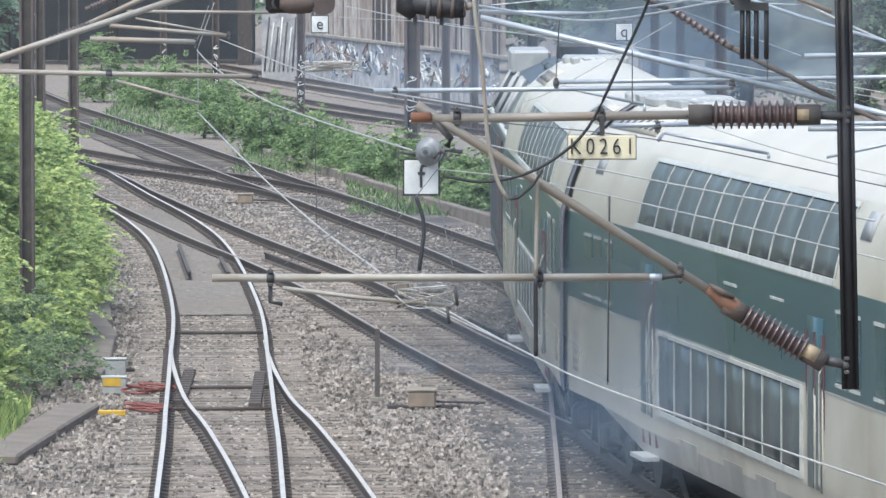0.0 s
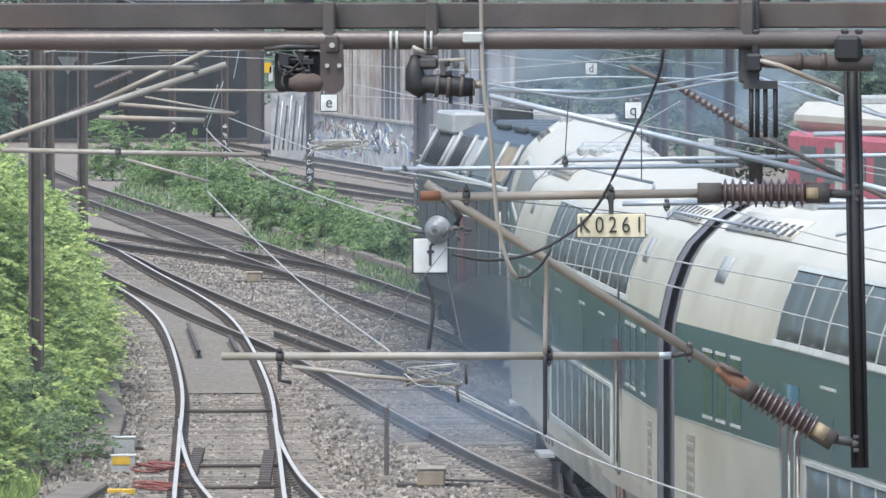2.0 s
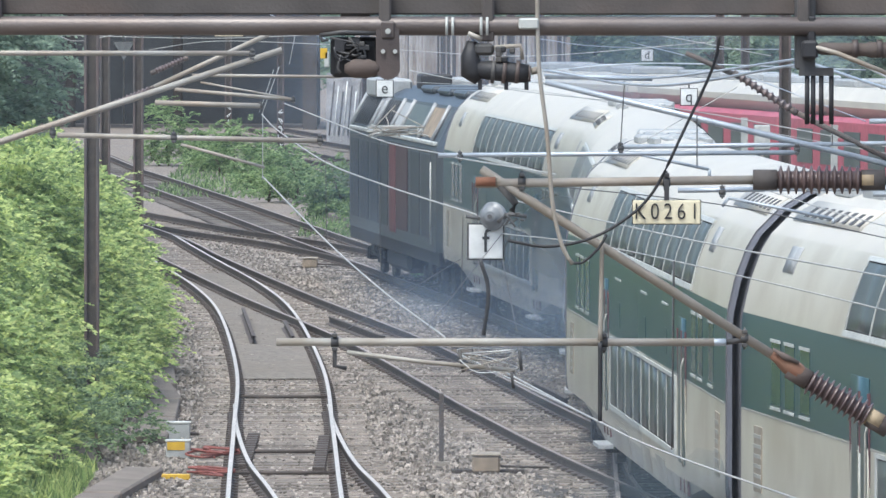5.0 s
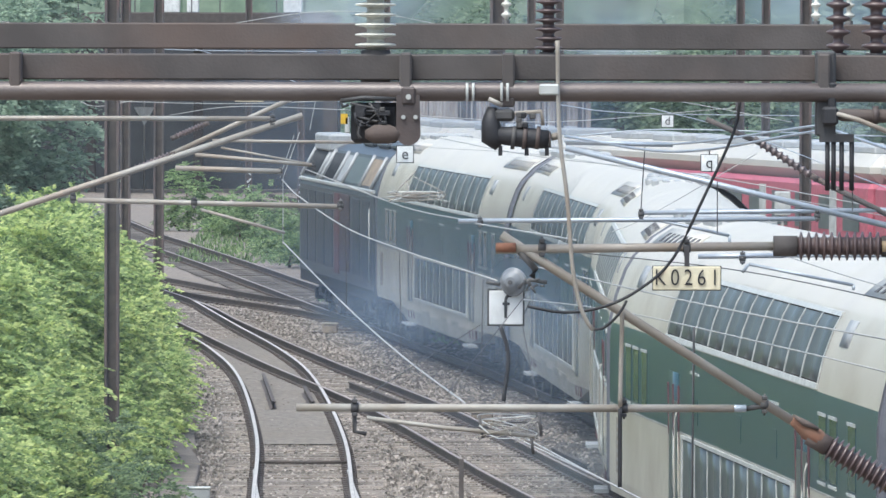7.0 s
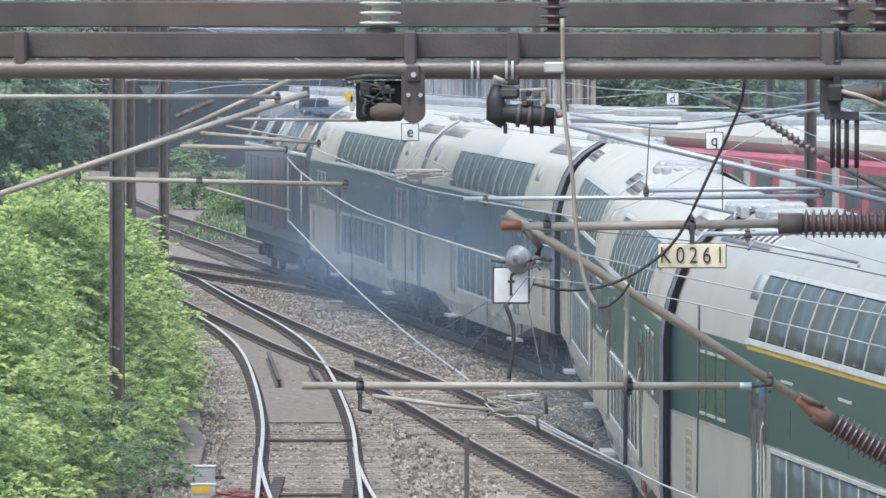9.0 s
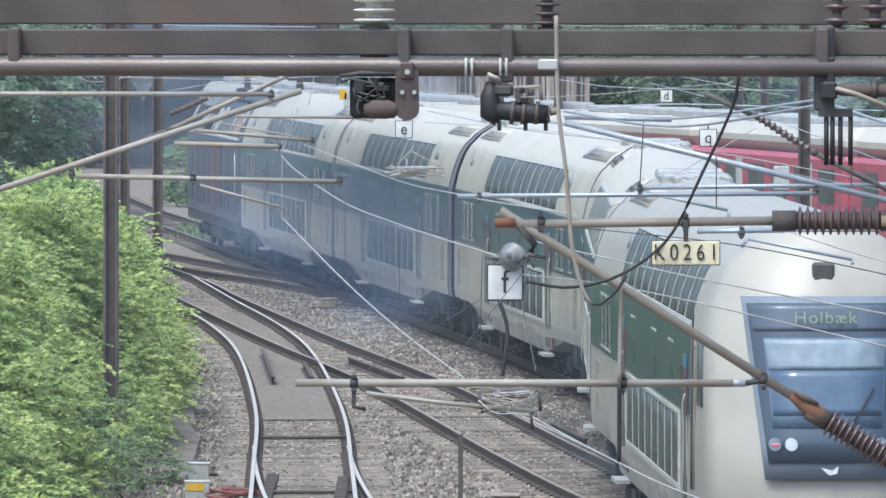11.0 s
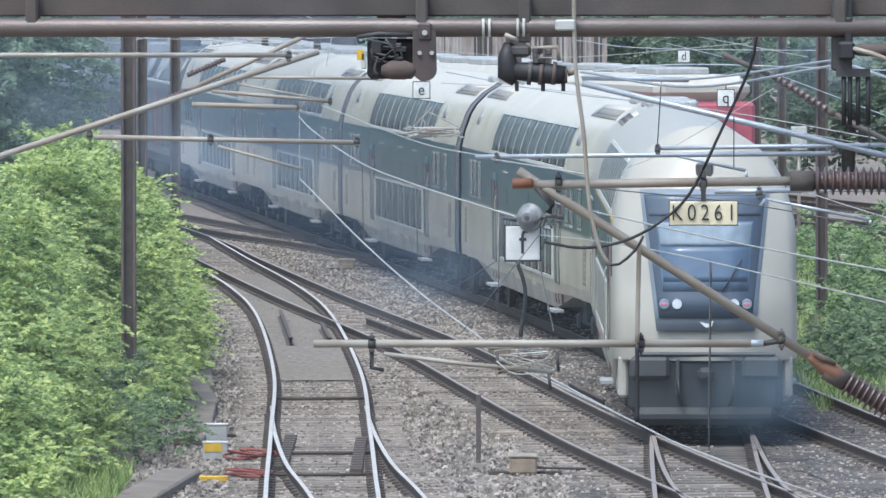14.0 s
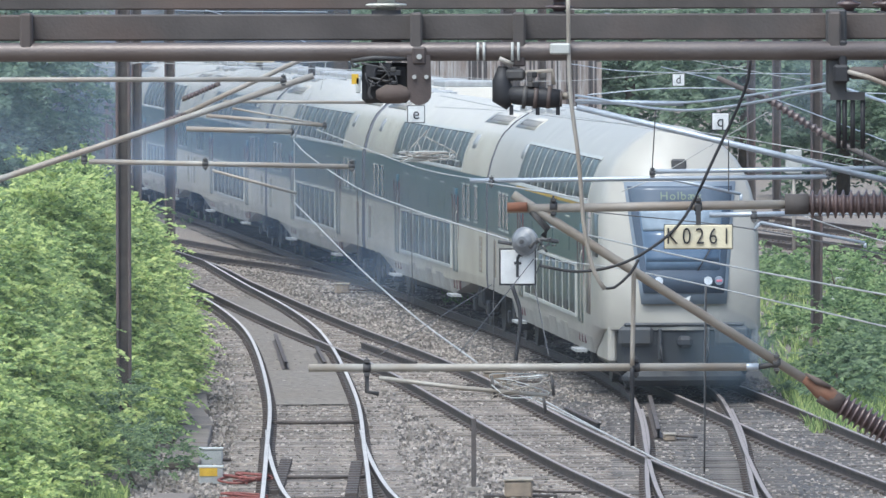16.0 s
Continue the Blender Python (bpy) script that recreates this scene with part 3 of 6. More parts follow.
def pane_row(t, s, z0, z1, y0, y1, n, rows=4):
    """A row of panes with pale uprights and rails round them, each pane set back in a dark rubber seal."""
    w = (y1 - y0) / n
    part("window_seal", shell(y0 - 0.02, y1 + 0.02, z0 - 0.02, z1 + 0.02, 0.004, s, rows), RUBBER, t)
    for i in range(n):
        part("window", shell(y0 + i * w + 0.055, y0 + (i + 1) * w - 0.055, z0 + 0.03, z1 - 0.03, 0.01, s, rows), GLASS, t)
    for i in range(n + 1):
        part("window_post", shell(y0 + i * w - 0.018, y0 + i * w + 0.018, z0, z1, 0.018, s, rows, 0.02), TRIM, t)
    part("window_rail", shell(y0 - 0.05, y1 + 0.05, z0 - 0.05, z0 + 0.012, 0.026, s, 1, 0.03), TRIM, t)
    part("window_rail", shell(y0 - 0.05, y1 + 0.05, z1 - 0.01, z1 + 0.035, 0.026, s, 1, 0.03), TRIM, t)
    if z0 < 2:
        for y in (y0, y1):
            part("window_rail", shell(y - 0.07, y + 0.02, z0 - 0.05, z1 + 0.035, 0.025, s, 1, 0.03), TRIM, t)


def coach_door(t, s, y0, paint):
    """A double-leaf door in the body colours: a tall dark pane in each leaf, maroon seals, a pale grab rail and a step."""
    d = part("door", shell(y0, y0 + 1.1, 0.75, 2.12, 0.008, s, 2), paint, t, "cream double-leaf door with a green upper part")
    part("upper_panel", shell(y0, y0 + 1.1, 2.14, 2.85, 0.008, s, 2), GREEN, d)
    for k in (0.1, 0.64):
        part("door_window", shell(y0 + k, y0 + k + 0.36, 1.1, 2.5, 0.016, s), GLASS, d)
    for k in (-0.05, 0.5, 1.07):
        part("door_seal", shell(y0 + k, y0 + k + 0.08, 0.74, 2.7, 0.024, s, 1, 0.03), MAROON, d, "maroon rubber door seal")
    part("grab_rail", T([(s * 1.43, y0 - 0.14, 1.1), (s * 1.46, y0 - 0.14, 1.2), (s * 1.46, y0 - 0.14, 2.3), (s * 1.43, y0 - 0.14, 2.4)], 0.012, 6), SKIRT, d)
    part("door_step", B(s * 1.42 - 0.1, s * 1.42 + 0.1, y0, y0 + 1.1, 0.58, 0.63), ROOFGREY, t, "pale step plate below the door")


def bellows(t, y0, way):
    """The folded rubber gangway that closes the gap to the next coach, a little inside the body's outline."""
    bm = bmesh.new()
    pr = [(x * 0.992, max(0.95, z * 0.997)) for x, z in PROFILE if z > 0.8]
    pr = pr + [(-x, z) for x, z in pr[-2::-1]]
    rings = [[bm.verts.new((x - (0.012 if x > 0 else -0.012) * (k % 2), y0 + way * k * 0.1, z)) for x, z in pr] for k in range(8)]
    for a, b in zip(rings, rings[1:]):
        for i in range(len(pr)):
            bm.faces.new((a[i], a[(i + 1) % len(pr)], b[(i + 1) % len(pr)], b[i]))
    bmesh.ops.recalc_face_normals(bm, faces=bm.faces)
    part("gangway", bm, BELLOWS, t, "grey folded rubber gangway bellows")


def coach(cab=False, stripe=False):
    t = thing("driving_coach" if cab else "coach", "cream double-deck driving coach with a raked cab" if cab else "double-deck coach in cream and dark green, sooty", "coach", "coaches of the train")
    coach_body(t, cab)
    paint = SHADEDCREAM if cab else CREAM
    dy = -1.8 if cab else 0.0
    for y in (8.0 if cab else 10.0, -10.0):
        bogie(t, y)
    for s in (1, -1):
        pane_row(t, s, 1.2, 2.08, -6.3 + dy, 4.5 + dy, 8)
        pane_row(t, s, 3.27, 4.02, -8.2 + dy, 6.6 + dy, 10, 5)
        if stripe:
            part("stripe", shell(-12.2, 6.6 + dy, 3.16, 3.21, 0.006, s), YELLOW, t, "thin yellow stripe")
        for y0 in (4.95 + dy, -7.75 + dy):
            coach_door(t, s, y0, paint)
        for y0 in (10.8, 9.9, 8.9, -8.9, -9.8, -11.3) if not cab else (8.6, 7.7, 6.8):
            part("window", shell(y0 - 0.3, y0 + 0.3, 2.28, 2.96, 0.008, s), GREENGLASS, t)
            for z in (2.22, 2.96):
                part("window_rail", shell(y0 - 0.32, y0 + 0.32, z, z + 0.035, 0.02, s), TRIM, t)
        for y0 in (3.2 + dy, -1.2 + dy, -4.6 + dy):
            part("gutter_strip", shell(y0 - 0.45, y0 + 0.45, 2.9, 2.93, 0.012, s), TRIM, t)
            part("side_hatch", shell(y0 - 0.3, y0 + 0.3, 2.3, 2.62, 0.006, s), GREEN, t)
        for y0 in (9.8,) if cab else (12.0, -12.2):
            part("vent_grille", shell(y0 - 0.27, y0 + 0.27, 1.25, 1.98, 0.012, s), TAN, t, "tan ventilation grille")
            for k in range(6):
                part("grille_slat", shell(y0 - 0.24, y0 + 0.24, 1.3 + k * 0.11, 1.34 + k * 0.11, 0.02, s), SKIRT, t)
        for y0 in (1.5 + dy, -2.0 + dy, -4.4 + dy):
            part("hatch", shell(y0, y0 + 1.4, 0.68, 0.98, 0.008, s), SKIRT, t)
        part("body_seam", shell(-13.1 if not cab else -11.0, 13.1 if not cab else 11.5, 2.115, 2.14, 0.006, s), SKIRT, t)
        # roof gear on the shoulders: a pale raised base with a row of dark slots, and a small lid
        for y0 in ((6.6,) if cab else (8.6, -12.6)):
            part("vent_base", shell(y0 - 0.2, y0 + 4.1, 4.25, 4.46, 0.02, s, 2, 0.03), ROOF, t)
            for k in range(8):
                part("roof_vent", shell(y0 + k * 0.48, y0 + k * 0.48 + 0.2, 4.3, 4.41, 0.034, s, 1, 0.03), DARKSTEEL, t)
        for y0 in ((5.2,) if cab else (11.0, -9.4)):
            part("roof_lid", shell(y0 - 0.35, y0 + 0.35, 3.72, 4.0, 0.012, s, 2), ROOFGREY, t)
    for y0 in (10.0,) if cab else (11.8, -11.9):
        part("roof_hatch", B(-0.5, 0.5, y0 - 0.5, y0 + 0.5, 4.5, 4.65, bevel=0.04), ROOFGREY, t)
        for k in range(5):
            part("roof_slot", B(-0.42 + k * 0.18, -0.32 + k * 0.18, y0 - 2.2, y0 - 0.9, 4.5, 4.635, bevel=0.01), ROOFGREY, t)
    bellows(t, 11.5 if cab else 13.1, 1)
    if not cab:
        bellows(t, -13.1, -1)
    else:
        cab_front(t)
    return t


def face_panel(z0, z1, w0, w1, off, bend=0.10, n=6):
    """A panel on the raked cab front, w0 and w1 its half widths below and above."""
    bm = bmesh.new()
    rows = []
    for o in (off, off - 0.03):
        for i in range(n + 1):
            z = z0 + (z1 - z0) * i / n
            w = w0 + (w1 - w0) * i / n
            rows.append([bm.verts.new((x * w, rake(z) - o - bend * (1 - min(1, abs(x * w) / 1.32)), z)) for x in (-1, -0.5, 0, 0.5, 1)])
    front = rows[: n + 1]
    for a, b in zip(front, front[1:]):
        for i in range(4):
            f = bm.faces.new((a[i], a[i + 1], b[i + 1], b[i]))
            f.smooth = True
    bmesh.ops.recalc_face_normals(bm, faces=bm.faces)
    bmesh.ops.delete(bm, geom=[v for v in bm.verts if not v.link_faces], context="VERTS")
    r = bmesh.ops.extrude_face_region(bm, geom=bm.faces[:])
    bmesh.ops.translate(bm, vec=(0, 0.03, 0), verts=[v for v in r["geom"] if isinstance(v, bmesh.types.BMVert)])
    bmesh.ops.recalc_face_normals(bm, faces=bm.faces)
    return bm


def cab_front(t):
    mask = part("windscreen_mask", face_panel(1.57, 3.68, 0.74, 0.98, 0.02), MASK, t, "grey-blue front mask")
    part("glass_border", face_panel(1.76, 3.6, 0.7, 0.92, 0.028), MASKDARK, mask, "dark glass border")
    part("windscreen", face_panel(2.16, 3.2, 0.64, 0.73, 0.036), SCREEN, mask, "large blue-tinted windscreen")
    part("sun_blind", face_panel(2.83, 3.18, 0.67, 0.71, 0.044), BLIND, mask, "pale lowered sun blind")
    part("lower_glass", face_panel(2.3, 2.83, 0.63, 0.67, 0.04), SCREENLOW, mask)
    d = part("destination_display", face_panel(3.28, 3.58, 0.84, 0.88, 0.036), DISPLAYGLASS, mask, "dark display band with dim yellow-green letters")
    cu = bpy.data.curves.new("lettering", "FONT")
    cu.body, cu.align_x, cu.align_y, cu.size, cu.extrude = "Holb\u00e6k", "CENTER", "CENTER", 0.21, 0.003
    cu.space_character = 1.15
    cu.materials.append(DISPLAY)
    letters = new("lettering", cu)
    letters.parent = d
    letters.matrix_basis = pose(0.0, rake(3.43) - 0.185, 3.43, 90 - math.degrees(math.atan2(rake(3.5) - rake(3.3), 0.2)), 0, 0)
    for x in (-0.62, 0.62):
        for dx, m in ((0.0, TAIL), (-0.19 if x > 0 else 0.19, LAMP)):
            bm = bmesh.new()
            bmesh.ops.create_cone(bm, cap_ends=True, segments=16, radius1=0.078, radius2=0.072, depth=0.08, matrix=Matrix.Translation((x + dx, rake(1.97) - 0.10, 1.97)) @ Matrix.Rotation(math.pi / 2, 4, "X"))
            hold = part("tail_lamp" if m is TAIL else "headlamp", bm, BLIND if m is TAIL else LAMP, t, "round tail lamp with a small red glow" if m is TAIL else "round clear headlamp")
            if m is TAIL:
                part("red_glow", B(x - 0.05, x + 0.05, rake(1.97) - 0.148, rake(1.97) - 0.13, 1.95, 1.99, bevel=0.008), TAIL, hold)
    part("wiper", T([(0.25, rake(2.15) - 0.16, 2.15), (0.55, rake(2.6) - 0.13, 2.62)], 0.012, 6), BLACK, t)
    em = bmesh.new()
    vs = [em.verts.new((x, rake(z) - 0.165, z)) for x, z in ((-0.1, 1.71), (0.0, 1.62), (0.09, 1.64), (0.11, 1.73), (0.03, 1.68))]
    em.faces.new(vs)
    part("emblem", em, WHITE, t, "small white winged shape")
    # Chin strip coloured dark to draw the shadow in the recess below the nose.
    part("chin", B(-1.05, 1.05, -13.47, -13.2, 1.18, 1.25, bevel=0.03), VALANCEPALE, t, "dark strip for the recess shadow under the nose")
    v = part("valance", B(-1.16, 1.16, -13.4, -11.2, 0.3, 1.2, bevel=0.12), VALANCE, t, "dark grey lower valance")
    for s in (1, -1):
        part("valance_panel", B(s * 0.84 - 0.3, s * 0.84 + 0.3, -13.5, -13.33, 0.84, 1.19, bevel=0.06), VALANCEPALE, v)
        part("hose", T([(s * 0.4, -13.42, 0.95), (s * 0.42, -13.6, 0.7), (s * 0.36, -13.5, 0.45)], 0.03, 6), BLACK, v)
    for s in (1, -1):
        part("side_skirt", B(s * 1.23 - 0.08, s * 1.23 + 0.08, -13.3, -11.2, 0.55, 1.2, bevel=0.05), SHADEDCREAM, t, "cream corner skirt")
        part("buffer_post", B(s * 0.42 - 0.03, s * 0.42 + 0.03, -13.5, -13.38, 0.6, 1.15, bevel=0.02), VALANCEPALE, v)
    part("coupler", B(-0.13, 0.13, -13.7, -13.3, 0.82, 1.02, bevel=0.06), BLACK, v, "black automatic coupler")
    part("snow_plough", B(-1.08, 1.08, -13.5, -13.25, 0.15, 0.42, bevel=0.1), VALANCE, v)
    part("roof_lamp", B(-0.13, 0.13, rake(3.95) - 0.14, rake(3.95) + 0.1, 3.83, 4.07, bevel=0.03), DARKSTEEL, t, "dark upper lamp housing")
    for s in (1, -1):
        part("cab_side_window", shell(-12.3, -11.3, 2.35, 3.1, 0.01, s, 2), GLASS, t)
        part("cab_door", shell(-10.9, -10.1, 1.3, 3.1, 0.008, s, 3), DOOR, t)


def loco():
    t = thing("locomotive", "dark grey diesel locomotive with red doors, sooty", "locomotive")
    pr = [(1.42, 1.05), (1.42, 3.15), (1.36, 3.3), (0.98, 4.05), (0.6, 4.22), (-0.6, 4.22), (-0.98, 4.05), (-1.36, 3.3), (-1.42, 3.15), (-1.42, 1.05)]
    bm = bmesh.new()
    rings = []
    for y, k in ((-10.1, 0.9), (-9.6, 1), (9.0, 1), (10.1, 0.86)):
        rings.append([bm.verts.new((x * k, y, z if z < 3 or k == 1 else 3 + (z - 3) * 0.8)) for x, z in pr])
    for a, b in zip(rings, rings[1:]):
        for i in range(len(pr)):
            bm.faces.new((a[i], a[(i + 1) % len(pr)], b[(i + 1) % len(pr)], b[i]))
    bm.faces.new(rings[0]), bm.faces.new(rings[-1])
    bmesh.ops.recalc_face_normals(bm, faces=bm.faces)
    part("body", bm, LOCO, t)
    part("frame", B(-1.35, 1.35, -9.6, 9.6, 0.75, 1.06, bevel=0.03), BLACK, t, "sooty underframe")
    part("fuel_tank", B(-1.25, 1.25, -2.2, 2.2, 0.35, 0.8, bevel=0.1), BLACK, t)
    for y in (6.2, -6.2):
        bogie(t, y)
    for s in (1, -1):
        # the sloping shoulder: dark louvred and glazed panels between broad pale frames
        for y0, y1, m in ((4.9, 8.9, DARKSTEEL), (3.9, 4.6, ROOFGREY), (0.6, 3.6, DARKSTEEL), (-1.4, 0.3, ROOFGREY), (-5.6, -1.7, GLASS), (-8.4, -5.9, TANBOX)):
            p = bmesh.new()
            q = [(s * (1.34 - 0.38 * k / 0.75 + 0.03), y, 3.33 + k) for y, k in ((y0, 0.06), (y1, 0.06), (y1, 0.66), (y0, 0.66))]
            f = p.faces.new([p.verts.new(v) for v in q])
            r = bmesh.ops.extrude_face_region(p, geom=[f])
            bmesh.ops.translate(p, vec=(-s * 0.03, 0, -0.03), verts=[v for v in r["geom"] if isinstance(v, bmesh.types.BMVert)])
            bmesh.ops.recalc_face_normals(p, faces=p.faces)
            panel = part("roof_panel", p, m, t)
            if m is DARKSTEEL:
                for k in range(int((y1 - y0) / 0.45)):
                    yy = y0 + 0.25 + k * 0.45
                    part("louvre", T([(s * 1.36, yy, 3.4), (s * 1.04, yy, 4.0)], 0.016, 4), LOCOPANEL, panel)
            for yy in (y0 - 0.1, y1 + 0.1):
                part("roof_frame", T([(s * 1.39, yy, 3.34), (s * 1.0, yy, 4.06)], 0.05, 6), ROOFGREY, panel)
        part("cantrail", B(s * 1.4 - 0.04, s * 1.4 + 0.04, -9.4, 9.0, 3.24, 3.33, bevel=0.02), TRIM, t, "pale worn edge below the roof")
        part("fan_housing", B(s * 0.78 - 0.34, s * 0.78 + 0.34, 4.6, 8.2, 4.0, 4.42, bevel=0.05), ROOFGREY, t, "raised pale grey fan housing")
        part("door", B(s * 1.43 - 0.012, s * 1.43 + 0.012, -1.4, -0.2, 1.2, 3.1, bevel=0.008), REDDOOR, t, "red side door")
        part("side_panel", B(s * 1.43 - 0.01, s * 1.43 + 0.01, -3.9, -1.5, 1.3, 3.1, bevel=0.008), REDDULL, t, "faded dull red side panel")
        for y0 in (-8.6, -6.4, 0.3, 2.4, 4.6, 6.8):
            part("side_panel", B(s * 1.425 - 0.01, s * 1.425 + 0.01, y0, y0 + 1.8, 1.3, 3.05, bevel=0.008), LOCOPANEL, t)
        part("handrail", T([(s * 1.47, -9.0, 1.2), (s * 1.47, -9.0, 2.9)], 0.02, 6), TRIM, t)
    for y in (-7.4, -4.2, -0.8):
        part("roof_box", B(-0.7, 0.7, y - 1.2, y + 1.2, 4.2, 4.36, bevel=0.06), LOCO, t)
    part("exhaust", B(-0.35, 0.35, 3.6, 4.6, 4.2, 4.55, bevel=0.05), BLACK, t, "sooty exhaust stack")
    part("rear_window", B(-0.9, 0.9, -10.13, -10.08, 2.5, 3.1), GLASS, t)
    part("buffer_beam", B(-1.3, 1.3, -10.4, -10.1, 0.85, 1.2, bevel=0.03), BLACK, t)
    return t


TRAIN = [(loco(), 142.8, 6.2)]
plain_coach = coach()
for middle in (119.3, 92.8, 65.6, 38.5):
    TRAIN.append((plain_coach if middle == 119.3 else copy_thing(plain_coach, pose(0, 0, 0)), middle, 10.0))
TRAIN.append((coach(cab=True, stripe=True), 13.4, 10.0))


def red_car():
    t = thing("red_railcar", "red commuter railcar with white roof", "railcar", "cars of the red train")
    part("body", B(-1.55, 1.55, -8.6, 8.6, 0.9, 3.0, bevel=0.12), HAZEDRED, t)
    part("roof", B(-1.45, 1.45, -8.6, 8.6, 2.95, 3.75, bevel=0.32), ROOF, t, "white rounded roof")
    part("underframe", B(-1.3, 1.3, -8.2, 8.2, 0.3, 0.95), BLACK, t)
    for y in (-5.8, 5.8):
        bogie(t, y)
    for s in (1, -1):
        for k in range(6):
            part("window", B(s * 1.56 - 0.01, s * 1.56 + 0.01, -7.6 + k * 2.6, -5.9 + k * 2.6, 1.75, 2.65), GLASS, t)
        for y in (-4.9, 2.9):
            part("door", B(s * 1.565 - 0.01, s * 1.565 + 0.01, y - 0.3, y + 0.4, 1.0, 2.8), TRIM, t)
    for y in (-5, 0, 5):
        part("roof_box", B(-0.8, 0.8, y - 1.2, y + 1.2, 3.72, 3.95, bevel=0.05), ROOFGREY, t)
    return t


RED_TRAIN = []
for k in range(8):
    c = red_car() if k == 0 else copy_thing(RED_TRAIN[0][0], pose(0, 0, 0))
    RED_TRAIN.append((c, -9 - 17.8 * k, 6.0))

# ---------------------------------------------------------------- catenary steelwork
def insulator(parent, a, b, r, sheds, mat, cap=None, core=0.6):
    """A ribbed insulator between two points, its sheds turned on one core, with end caps."""
    a, b = Vector(a), Vector(b)
    pts, rs = [], []
    for i in range(sheds):
        for k, q in ((0.0, core), (0.22, core * 1.05), (0.45, 1.0), (0.6, 0.97), (0.75, core * 1.03)):
            pts.append(a.lerp(b, (i + k) / sheds))
            rs.append(r * q)
    pts.append(b)
    rs.append(r * core)
    ob = part("insulator", tube(bmesh.new(), pts, rs, 14), mat, parent, "ribbed porcelain insulator")
    d = (b - a).normalized()
    for p, q in ((a, a - d * r * 1.6), (b, b + d * r * 1.6)):
        part("end_cap", T([p, q], r * 0.72, 10), cap or RUST, ob)
    return ob


def clamp(parent, p, r=0.035, w=0.05):
    """A two-part pipe clamp with a bolt through its lugs."""
    bm = bmesh.new()
    p = Vector(p)
    tube(bm, [p - Vector((w * 0.55, 0, 0)), p + Vector((w * 0.55, 0, 0))], r * 0.8, 10)
    for k in (-1, 1):
        box(bm, p.x - w * 0.4, p.x + w * 0.4, p.y - r * 0.9, p.y + r * 0.9, p.z + k * r * 1.05 - r * 0.3, p.z + k * r * 1.05 + r * 0.3, bevel=r * 0.1)
    tube(bm, [p - Vector((0, 0, r * 1.7)), p + Vector((0, 0, r * 1.7))], r * 0.2, 6)
    return part("clamp", bm, DARKSTEEL, parent)


def hanger_sign(label, m, w, h, text, d, plate, tilt=0):
    """A lettered plate that hangs from a short strap."""
    x, y, z = m
    t = thing("hanging_sign", label, "sign", at=m)
    part("plate", B(-w / 2, w / 2, -0.006, 0.006, -h / 2, h / 2, bevel=0.004), plate, t)
    part("strap", B(-0.012, 0.012, -0.008, 0.008, h / 2, h / 2 + 0.1), DARKSTEEL, t)
    rim = 0.003 if len(text) > 2 else 0.014
    part("border", B(-w / 2 - rim, w / 2 + rim, 0.004, 0.012, -h / 2 - rim, h / 2 + rim), BLACK, t)
    cu = bpy.data.curves.new("lettering", "FONT")
    cu.body, cu.align_x, cu.align_y, cu.size, cu.extrude = text, "CENTER", "CENTER", h * (0.98 if len(text) > 2 else 1.02), 0.002
    if len(text) > 2:
        cu.space_character, cu.offset = 1.42, -0.0008
    o = new("lettering", cu)
    cu.materials.append(BLACK)
    o.parent = t
    o.matrix_basis = pose(0, -0.012, 0, 90, 0, 0) @ Matrix.Diagonal((0.8 if len(text) > 2 else 0.9, 1, 1, 1))
    return t


